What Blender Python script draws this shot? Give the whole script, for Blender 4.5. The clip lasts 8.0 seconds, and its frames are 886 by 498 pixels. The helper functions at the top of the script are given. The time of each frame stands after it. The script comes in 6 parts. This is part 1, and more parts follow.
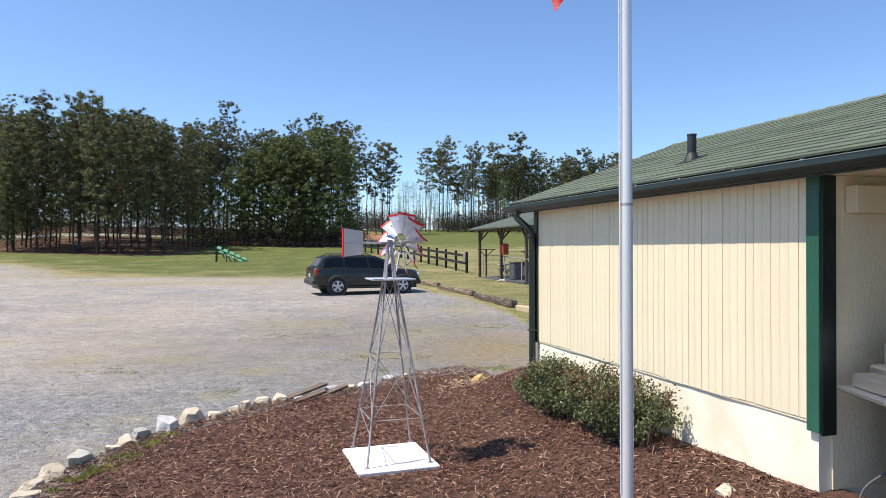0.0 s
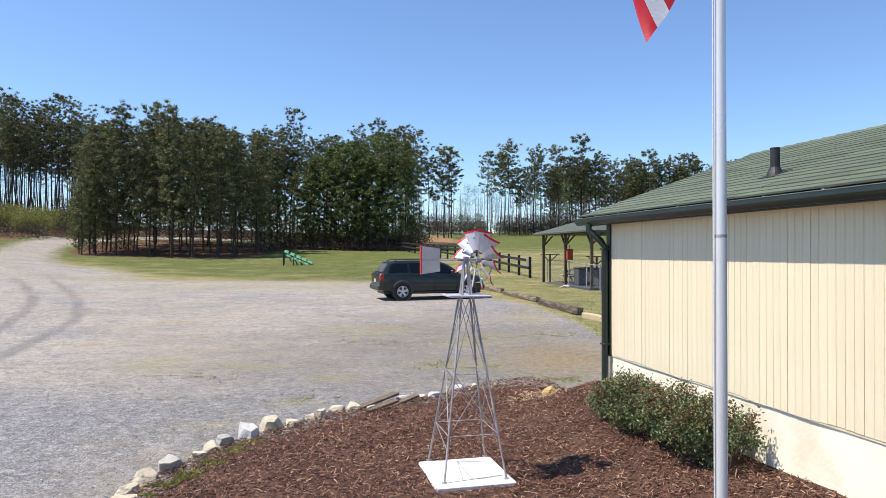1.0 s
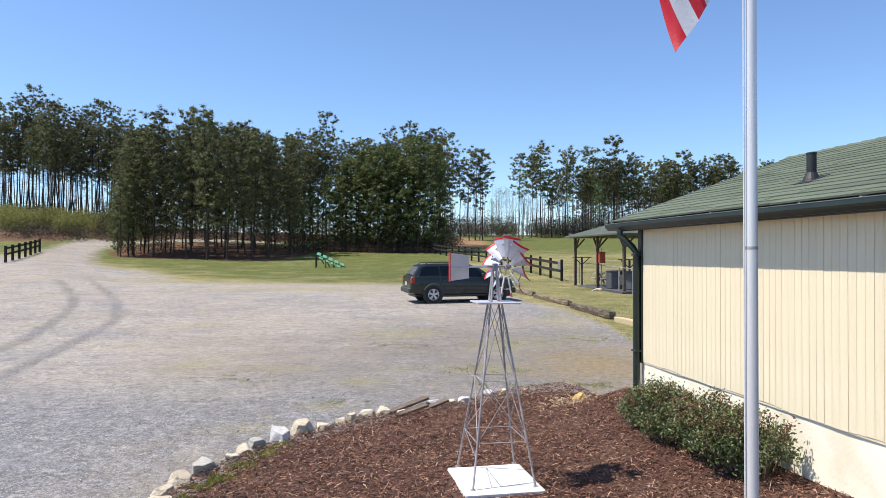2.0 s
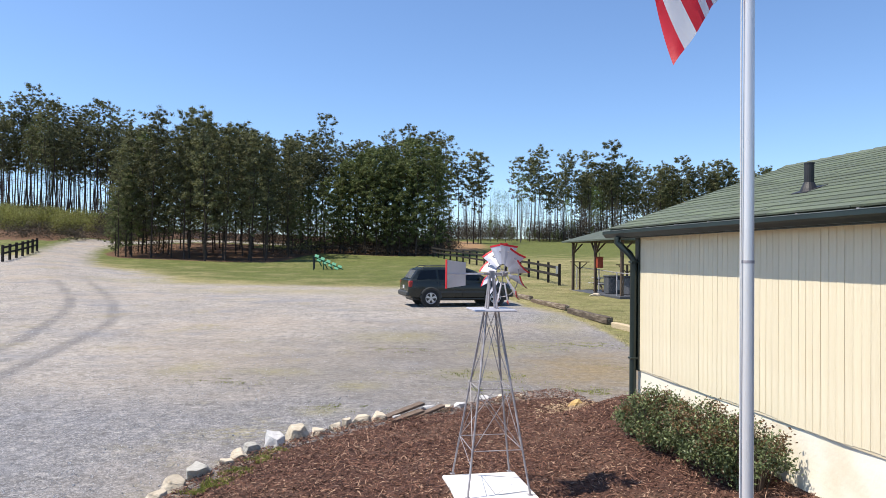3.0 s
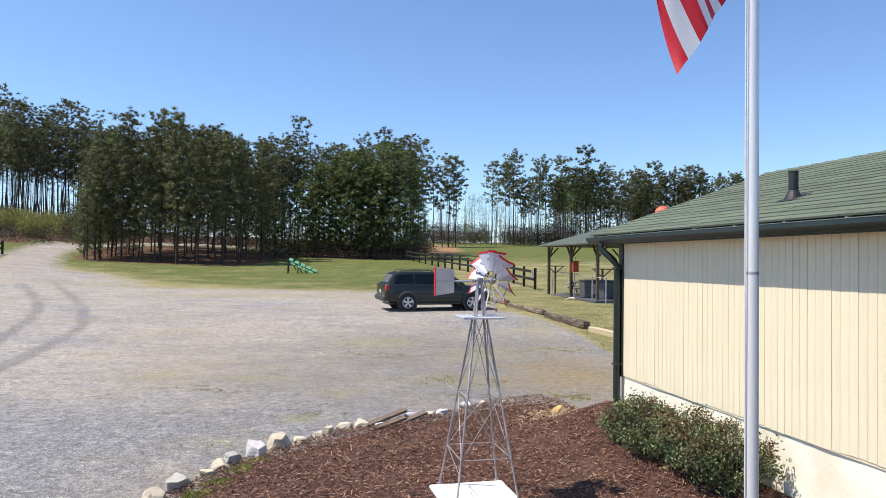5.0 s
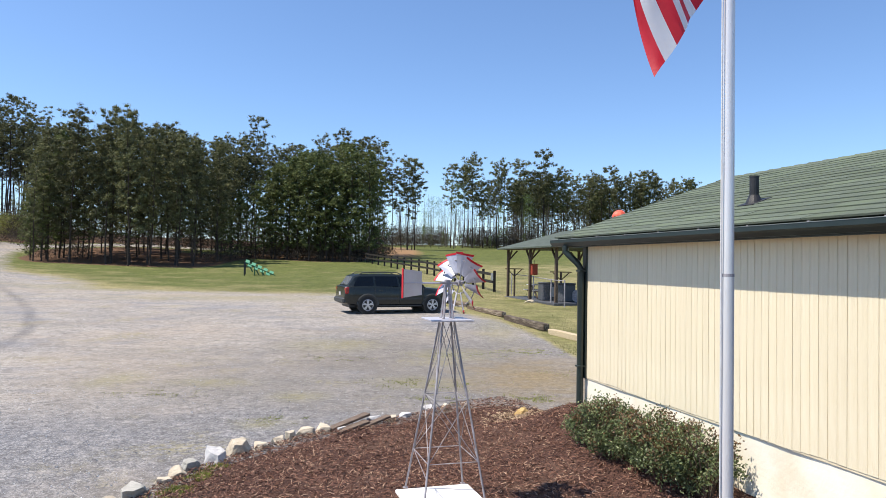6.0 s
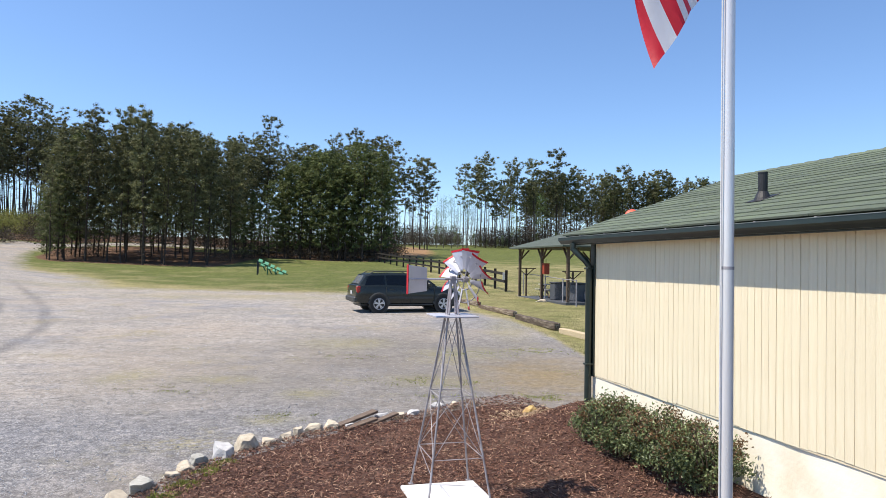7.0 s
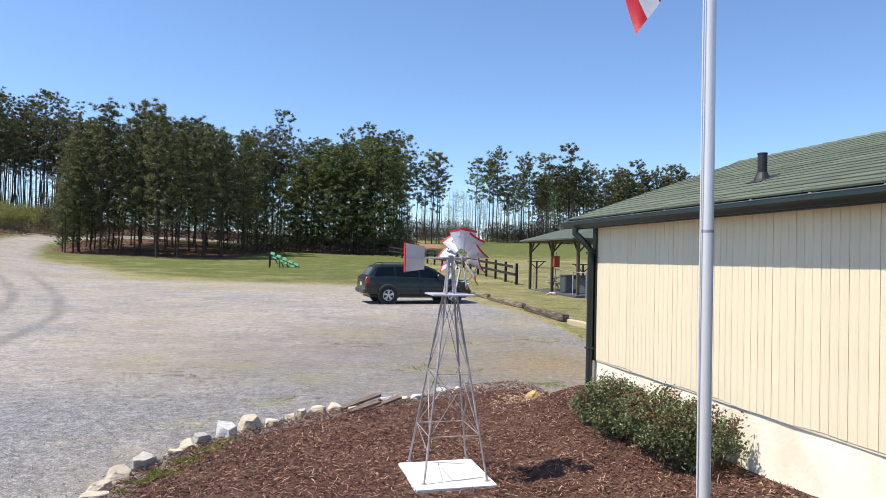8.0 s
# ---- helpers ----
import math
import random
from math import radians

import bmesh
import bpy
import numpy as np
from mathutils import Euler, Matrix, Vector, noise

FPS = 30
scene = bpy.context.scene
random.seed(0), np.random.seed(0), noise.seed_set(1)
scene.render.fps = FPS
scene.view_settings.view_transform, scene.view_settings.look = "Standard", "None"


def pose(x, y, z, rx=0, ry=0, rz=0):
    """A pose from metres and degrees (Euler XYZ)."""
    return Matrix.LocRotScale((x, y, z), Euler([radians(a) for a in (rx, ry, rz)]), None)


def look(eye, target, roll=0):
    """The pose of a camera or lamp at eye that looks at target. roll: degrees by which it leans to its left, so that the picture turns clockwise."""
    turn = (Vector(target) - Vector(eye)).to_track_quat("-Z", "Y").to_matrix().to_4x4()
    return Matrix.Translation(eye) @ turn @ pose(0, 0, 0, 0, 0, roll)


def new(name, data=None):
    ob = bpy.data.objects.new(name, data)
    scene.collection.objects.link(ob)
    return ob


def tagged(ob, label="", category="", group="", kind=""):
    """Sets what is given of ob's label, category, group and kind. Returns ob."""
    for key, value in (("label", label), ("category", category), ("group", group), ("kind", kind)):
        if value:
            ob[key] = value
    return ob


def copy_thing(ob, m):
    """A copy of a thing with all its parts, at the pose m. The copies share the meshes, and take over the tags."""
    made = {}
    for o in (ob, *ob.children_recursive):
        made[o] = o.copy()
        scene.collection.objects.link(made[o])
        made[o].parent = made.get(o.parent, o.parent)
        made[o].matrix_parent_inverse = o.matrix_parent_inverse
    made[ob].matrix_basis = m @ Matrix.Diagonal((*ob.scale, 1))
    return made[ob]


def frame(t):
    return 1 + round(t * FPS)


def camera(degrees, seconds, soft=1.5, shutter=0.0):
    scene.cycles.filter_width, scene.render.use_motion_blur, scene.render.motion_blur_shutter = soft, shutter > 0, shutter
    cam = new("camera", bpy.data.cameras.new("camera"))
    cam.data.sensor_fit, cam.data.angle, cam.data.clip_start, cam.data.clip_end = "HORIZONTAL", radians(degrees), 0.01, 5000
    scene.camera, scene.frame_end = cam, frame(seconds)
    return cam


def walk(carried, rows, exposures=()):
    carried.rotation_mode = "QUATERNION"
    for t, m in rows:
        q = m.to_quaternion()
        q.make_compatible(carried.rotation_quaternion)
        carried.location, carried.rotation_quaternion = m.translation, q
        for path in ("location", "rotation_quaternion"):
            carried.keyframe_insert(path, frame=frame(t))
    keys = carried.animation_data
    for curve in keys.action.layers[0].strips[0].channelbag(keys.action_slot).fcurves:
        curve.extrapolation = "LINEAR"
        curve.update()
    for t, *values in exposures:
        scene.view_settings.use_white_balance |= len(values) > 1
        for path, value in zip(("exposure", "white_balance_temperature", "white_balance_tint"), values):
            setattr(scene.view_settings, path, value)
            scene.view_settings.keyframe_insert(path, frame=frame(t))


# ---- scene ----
cam = camera(65.4, 8.0, soft=0.6)
PATH = [
    (0, (-0.072, 0.566, 1.998), (-0.083, 2.566, 2.001), -0.1),
    (0.5, (-0.127, 0.561, 2.057), (-0.222, 2.558, 2.064), -0.1),
    (1, (-0.203, 0.501, 2.124), (-0.39, 2.492, 2.135), 0.0),
    (1.5, (-0.188, 0.492, 2.146), (-0.434, 2.477, 2.162), 0.2),
    (1.7, (-0.19, 0.486, 2.156), (-0.454, 2.469, 2.172), 0.0),
    (2.8, (-0.138, 0.509, 2.187), (-0.433, 2.487, 2.21), 0.4),
    (3, (-0.171, 0.504, 2.201), (-0.443, 2.485, 2.226), 0.6),
    (3.5, (-0.255, 0.474, 2.232), (-0.514, 2.457, 2.259), 0.7),
    (4, (-0.268, 0.463, 2.238), (-0.51, 2.448, 2.27), 0.7),
    (4.2, (-0.269, 0.48, 2.249), (-0.497, 2.467, 2.281), 0.6),
    (5.3, (-0.317, 0.569, 2.219), (-0.476, 2.562, 2.261), 0.9),
    (5.5, (-0.33, 0.58, 2.214), (-0.421, 2.577, 2.262), 0.9),
    (6, (-0.385, 0.602, 2.223), (-0.463, 2.6, 2.268), 0.9),
    (6.5, (-0.382, 0.622, 2.242), (-0.473, 2.62, 2.281), 0.9),
    (7, (-0.32, 0.607, 2.192), (-0.435, 2.604, 2.236), 1.0),
    (7.5, (-0.26, 0.591, 2.16), (-0.39, 2.587, 2.189), 1.1),
    (8, (-0.185, 0.575, 2.055), (-0.336, 2.569, 2.084), 1.2),
]
walk(cam, [(t, look(eye, target, roll)) for t, eye, target, roll in PATH], exposures=[(0.0, 0.4, 6640, 11), (8.0, 0.4, 6640, 11)])

# ---- world, sun, exposure ----
SUN = Vector((-0.99, -0.22, 1.85)).normalized()
world = bpy.data.worlds.new("sky")
scene.world = world
world.use_nodes = True
wn = world.node_tree.nodes
sky = wn.new("ShaderNodeTexSky")
sky.sky_type = "NISHITA"
sky.sun_disc = False
sky.sun_elevation = math.asin(SUN.z)
sky.sun_rotation = math.atan2(SUN.x, SUN.y) % (2 * math.pi)
sky.air_density, sky.dust_density, sky.ozone_density = 1.0, 0.45, 7.5
sky.altitude = 800
wn["Background"].inputs["Strength"].default_value = 0.15
world.node_tree.links.new(sky.outputs[0], wn["Background"].inputs["Color"])
sun = new("sun", bpy.data.lights.new("sun", "SUN"))
sun.data.energy, sun.data.angle, sun.data.color = 4.9, radians(0.55), (1.0, 0.93, 0.83)
sun.matrix_world = look(SUN * 60, (0, 0, 0))

# ---- materials ----


def node(tree, kind, **values):
    n = tree.nodes.new(kind)
    for key, value in values.items():
        n.inputs[key.replace("_", " ")].default_value = value
    return n


def ramp(tree, source, stops):
    r = tree.nodes.new("ShaderNodeValToRGB")
    while len(r.color_ramp.elements) < len(stops):
        r.color_ramp.elements.new(0.5)
    for e, (at, c) in zip(r.color_ramp.elements, stops):
        e.position, e.color = at, (*c, 1) if len(c) == 3 else c
    tree.links.new(source, r.inputs[0])
    return r


def mix(tree, fac, a, b, how="MIX"):
    m = tree.nodes.new("ShaderNodeMix")
    m.data_type, m.blend_type = "RGBA", how
    for value, slot in ((fac, 0), (a, 6), (b, 7)):
        if isinstance(value, (int, float)):
            m.inputs[slot].default_value = value
        elif isinstance(value, tuple):
            m.inputs[slot].default_value = (*value, 1)
        else:
            tree.links.new(value, m.inputs[slot])
    return m.outputs[2]


def material(name, a, b, scale=6.0, rough=0.7, metal=0.0, bump=0.15, fine=60.0, stain=None, stain_scale=1.2, stretch=(1, 1, 1), vary=0.0, island=0.0, coat=0.0, through_light=0.0):
    """A painted, wooden, stony or leafy surface: two tones of grain, wider stains, fine relief; vary and island change the tone from piece to piece."""
    m = bpy.data.materials.new(name)
    m.use_nodes = True
    t = m.node_tree
    bsdf = t.nodes["Principled BSDF"]
    place = t.nodes.new("ShaderNodeTexCoord")
    mapping = node(t, "ShaderNodeMapping", Scale=stretch)
    t.links.new(place.outputs["Object"], mapping.inputs[0])
    grain = node(t, "ShaderNodeTexNoise", Scale=scale, Detail=6.0, Roughness=0.6)
    t.links.new(mapping.outputs[0], grain.inputs["Vector"])
    colour = ramp(t, grain.outputs[0], ((0.3, a), (0.7, b))).outputs[0]
    wide = node(t, "ShaderNodeTexNoise", Scale=stain_scale, Detail=4.0)
    t.links.new(mapping.outputs[0], wide.inputs["Vector"])
    if stain:
        mask = ramp(t, wide.outputs[0], ((0.48, (0, 0, 0)), (0.72, (1, 1, 1)))).outputs[0]
        colour = mix(t, mask, colour, stain)
    for amount, source in ((vary, "ShaderNodeObjectInfo"), (island, "ShaderNodeNewGeometry")):
        if amount:
            info = t.nodes.new(source)
            tone = node(t, "ShaderNodeMapRange", To_Min=1 - amount, To_Max=1 + amount)
            t.links.new(info.outputs["Random" if source.endswith("Info") else "Random Per Island"], tone.inputs[0])
            colour = mix(t, 1.0, colour, tone.outputs[0], "MULTIPLY")
    t.links.new(colour, bsdf.inputs["Base Color"])
    gloss = node(t, "ShaderNodeMapRange", To_Min=max(rough - 0.12, 0.02), To_Max=min(rough + 0.12, 1))
    t.links.new(wide.outputs[0], gloss.inputs[0])
    t.links.new(gloss.outputs[0], bsdf.inputs["Roughness"])
    bsdf.inputs["Metallic"].default_value = metal
    bsdf.inputs["Coat Weight"].default_value = coat
    if through_light:
        leaf = t.nodes.new("ShaderNodeBsdfTranslucent")
        t.links.new(colour, leaf.inputs[0])
        both = node(t, "ShaderNodeMixShader", Fac=through_light)
        t.links.new(bsdf.outputs[0], both.inputs[1])
        t.links.new(leaf.outputs[0], both.inputs[2])
        t.links.new(both.outputs[0], t.nodes["Material Output"].inputs[0])
    if bump:
        relief = node(t, "ShaderNodeTexNoise", Scale=fine, Detail=5.0)
        t.links.new(mapping.outputs[0], relief.inputs["Vector"])
        rise = node(t, "ShaderNodeBump", Strength=bump, Distance=0.02)
        t.links.new(relief.outputs[0], rise.inputs["Height"])
        t.links.new(rise.outputs[0], bsdf.inputs["Normal"])
    return m


def glass(name, tint, rough=0.03):
    m = bpy.data.materials.new(name)
    m.use_nodes = True
    b = m.node_tree.nodes["Principled BSDF"]
    b.inputs["Base Color"].default_value = (*tint, 1)
    b.inputs["Roughness"].default_value = rough
    b.inputs["Transmission Weight"].default_value = 0.6
    b.inputs["IOR"].default_value = 1.45
    return m


CREAM = material("cream siding paint", (0.755, 0.665, 0.455), (0.82, 0.735, 0.535), 5, 0.75, bump=0.3, fine=45, stain=(0.64, 0.54, 0.36), stain_scale=0.9, stretch=(1, 6, 0.5), vary=0.025)
CREAM_BASE = material("cream painted block", (0.84, 0.79, 0.63), (0.90, 0.86, 0.72), 3, 0.8, bump=0.12, fine=30, stain=(0.72, 0.61, 0.42), stain_scale=1.4)
GREEN_TRIM = material("dark green trim paint", (0.010, 0.075, 0.042), (0.016, 0.10, 0.058), 7, 0.45, bump=0.2, stretch=(4, 4, 0.6), stain=(0.03, 0.13, 0.08))
# Pale tone paints the highlight along the gutter's top edge.
GUTTER_LIP = material("gutter lip highlight paint", (0.16, 0.19, 0.18), (0.24, 0.27, 0.26), 8, 0.4, metal=0.2, bump=0.03)
GUTTER = material("dark green enamelled metal", (0.014, 0.024, 0.022), (0.022, 0.036, 0.032), 4, 0.38, metal=0.1, bump=0.03)
SHINGLE = material("green asphalt shingle", (0.080, 0.104, 0.074), (0.135, 0.162, 0.120), 90, 0.92, bump=0.6, fine=220, stain=(0.14, 0.18, 0.10), stain_scale=2.0, vary=0.16)
ROOF_FAR = material("green shelter roofing", (0.055, 0.072, 0.056), (0.085, 0.105, 0.082), 3, 0.85, bump=0.3)
BLACK_METAL = material("black vent metal", (0.012, 0.012, 0.014), (0.028, 0.028, 0.03), 9, 0.5, bump=0.1)
GALV = material("galvanised steel", (0.25, 0.23, 0.24), (0.38, 0.36, 0.37), 14, 0.6, metal=0.3, bump=0.04, stain=(0.5, 0.48, 0.5), stain_scale=5)
BLADE = material("pale sheet metal", (0.50, 0.49, 0.53), (0.62, 0.61, 0.65), 6, 0.42, metal=0.3, bump=0.03)
RED = material("bright red paint", (0.55, 0.01, 0.02), (0.68, 0.02, 0.03), 6, 0.4, bump=0.03)
POLE = material("brushed aluminium pole", (0.66, 0.645, 0.635), (0.78, 0.765, 0.755), 5, 0.30, metal=0.25, bump=0.03, stretch=(6, 6, 0.4))
CONCRETE = material("white painted concrete", (0.74, 0.73, 0.70), (0.86, 0.85, 0.83), 5, 0.85, bump=0.3, fine=70, stain=(0.6, 0.56, 0.5), stain_scale=3)
STONE_A = material("buff sandstone", (0.42, 0.35, 0.25), (0.66, 0.59, 0.47), 7, 0.9, bump=0.7, fine=26, stain=(0.3, 0.25, 0.18), stain_scale=4, vary=0.14)
STONE_B = material("white quartz rock", (0.44, 0.43, 0.42), (0.64, 0.63, 0.62), 7, 0.75, bump=0.6, fine=22, stain=(0.5, 0.46, 0.4), stain_scale=5)
STONE_C = material("grey lichened rock", (0.30, 0.29, 0.25), (0.52, 0.50, 0.45), 8, 0.9, bump=0.7, fine=26, stain=(0.2, 0.19, 0.16), stain_scale=4, vary=0.12)


def chip_material():
    """Shredded bark, from near black to a few pale tan splinters."""
    m = material("brown shredded mulch", (0.060, 0.024, 0.014), (0.15, 0.066, 0.042), 30, 0.95, bump=0.3)
    t = m.node_tree
    info = t.nodes.new("ShaderNodeNewGeometry")
    tone = ramp(t, info.outputs["Random Per Island"], ((0.0, (0.022, 0.009, 0.006)), (0.42, (0.105, 0.045, 0.029)), (0.82, (0.22, 0.11, 0.072)), (0.98, (0.42, 0.28, 0.19))))
    t.links.new(tone.outputs[0], t.nodes["Principled BSDF"].inputs["Base Color"])
    return m


CHIPS = chip_material()
MULCH = material("dark mulch bed", (0.035, 0.014, 0.008), (0.12, 0.053, 0.034), 26, 0.97, bump=1.0, fine=55, stain=(0.13, 0.075, 0.05), stain_scale=1.1)
PEBBLE = material("grey gravel", (0.34, 0.34, 0.35), (0.52, 0.515, 0.51), 20, 0.9, bump=0.2, island=0.4)
TIMBER = material("weathered landscape timber", (0.055, 0.038, 0.026), (0.17, 0.125, 0.085), 9, 0.9, bump=0.6, stain=(0.38, 0.32, 0.24), stain_scale=1.6, stretch=(1, 8, 8), vary=0.3)
PALE_TIMBER = material("pale cut timber", (0.42, 0.33, 0.20), (0.56, 0.46, 0.30), 9, 0.85, bump=0.4, stretch=(1, 8, 8))
PLANK = material("old grey brown plank", (0.07, 0.045, 0.032), (0.24, 0.18, 0.135), 10, 0.9, bump=0.5, stretch=(1, 9, 9), vary=0.2)
SAWDUST = material("tan wood chips", (0.28, 0.19, 0.115), (0.46, 0.34, 0.22), 12, 0.95, bump=0.2, island=0.3)
STUMP = material("fresh split wood", (0.44, 0.27, 0.09), (0.72, 0.52, 0.22), 9, 0.9, bump=0.6, stretch=(2, 2, 8))
FENCE = material("dark stained fence board", (0.007, 0.006, 0.005), (0.018, 0.014, 0.012), 8, 0.95, bump=0.3)
POST_WOOD = material("brown shelter post", (0.06, 0.04, 0.028), (0.13, 0.09, 0.06), 8, 0.85, bump=0.3)
BARK = material("pine bark", (0.030, 0.023, 0.018), (0.085, 0.062, 0.046), 9, 0.95, bump=0.6, stretch=(3, 3, 0.7))
GREY_BARK = material("pale thin bark", (0.075, 0.066, 0.058), (0.15, 0.135, 0.12), 9, 0.95)
NEEDLE = material("pine needles", (0.094, 0.104, 0.046), (0.185, 0.188, 0.082), 1.2, 0.75, bump=0, island=0.45, vary=0.25, through_light=0.35)
NEEDLE_YOUNG = material("young pine needles", (0.082, 0.110, 0.034), (0.165, 0.192, 0.064), 0.9, 0.75, bump=0, island=0.45, vary=0.25, through_light=0.35)
SPRING = material("fresh spring leaves", (0.13, 0.22, 0.05), (0.24, 0.33, 0.10), 1.5, 0.6, bump=0, island=0.35, vary=0.2, through_light=0.35)
BRUSH = material("winter underbrush", (0.042, 0.034, 0.024), (0.105, 0.085, 0.058), 1.2, 0.9, bump=0, island=0.5, through_light=0.15)
SHRUB = material("hillside shrub leaves", (0.13, 0.145, 0.03), (0.31, 0.31, 0.09), 0.5, 0.7, bump=0, island=0.4, through_light=0.3)
BUSH_LEAF = material("glossy bush leaves", (0.082, 0.116, 0.046), (0.215, 0.255, 0.108), 9, 0.45, bump=0, island=0.6, through_light=0.22)
BUSH_RED = material("new red leaves", (0.10, 0.062, 0.03), (0.22, 0.13, 0.06), 9, 0.45, bump=0, island=0.4, through_light=0.2)
TWIG = material("brown twig bark", (0.06, 0.04, 0.028), (0.13, 0.09, 0.06), 20, 0.9)
WEED = material("yellow green weeds", (0.16, 0.20, 0.035), (0.34, 0.35, 0.085), 8, 0.7, bump=0, island=0.4, through_light=0.3)
GRASS_BLADE = material("lawn grass", (0.13, 0.145, 0.038), (0.24, 0.235, 0.095), 3, 0.7, bump=0, island=0.45, through_light=0.3)
CAR = material("dark green car paint", (0.008, 0.011, 0.009), (0.012, 0.016, 0.0125), 40, 0.28, metal=0.0, bump=0, coat=0.2)
CAR_TRIM = material("grey plastic moulding", (0.03, 0.032, 0.03), (0.045, 0.047, 0.045), 20, 0.55)
CAR_GLASS = glass("tinted car glass", (0.008, 0.010, 0.012))
# Pale base colour paints in the sky mirrored by the sloping rear window.
REAR_GLASS = material("rear glass with painted sky reflection", (0.20, 0.22, 0.24), (0.30, 0.32, 0.34), 5, 0.2, metal=0.3, bump=0, coat=0.8)
TYRE = material("black tyre rubber", (0.012, 0.012, 0.012), (0.025, 0.025, 0.025), 30, 0.85)
ALLOY = material("silver alloy wheel", (0.5, 0.5, 0.52), (0.62, 0.62, 0.64), 10, 0.3, metal=0.8, bump=0)
LAMP_RED = material("red tail lamp lens", (0.24, 0.003, 0.006), (0.34, 0.006, 0.010), 14, 0.2, bump=0, coat=0.6)
LAMP_CLEAR = material("clear headlamp lens", (0.55, 0.56, 0.58), (0.7, 0.71, 0.73), 14, 0.15, bump=0, coat=0.6)
BLEACHER = material("green bleacher paint", (0.006, 0.085, 0.035), (0.010, 0.13, 0.055), 4, 0.4, bump=0.05)
BLEACHER_PALE = material("pale green seat board", (0.10, 0.34, 0.18), (0.20, 0.46, 0.28), 5, 0.45, bump=0.05)
STEEL = material("stainless steel", (0.42, 0.42, 0.42), (0.55, 0.55, 0.55), 4, 0.34, metal=0.95, bump=0.04, stretch=(1, 20, 20))
BLACK_PANEL = material("black grill enamel", (0.012, 0.012, 0.012), (0.022, 0.022, 0.022), 8, 0.4)
ORANGE = material("orange red box paint", (0.26, 0.035, 0.014), (0.36, 0.06, 0.024), 6, 0.55)
ROOF_RED = material("red orange plastic", (0.72, 0.10, 0.05), (0.80, 0.15, 0.08), 4, 0.4)
GREY_BIN = material("dark grey plastic", (0.05, 0.055, 0.065), (0.09, 0.095, 0.105), 5, 0.6)
PALE_GREY = material("pale grey board", (0.42, 0.42, 0.40), (0.55, 0.55, 0.53), 6, 0.7)
CLOTH_RED = material("red nylon", (0.55, 0.010, 0.025), (0.66, 0.02, 0.04), 5, 0.5, bump=0.05, through_light=0.35)
CLOTH_WHITE = material("white nylon", (0.78, 0.78, 0.80), (0.86, 0.86, 0.88), 5, 0.5, bump=0.05, through_light=0.35)
ROPE = material("white halyard rope", (0.6, 0.6, 0.58), (0.72, 0.72, 0.7), 30, 0.8)


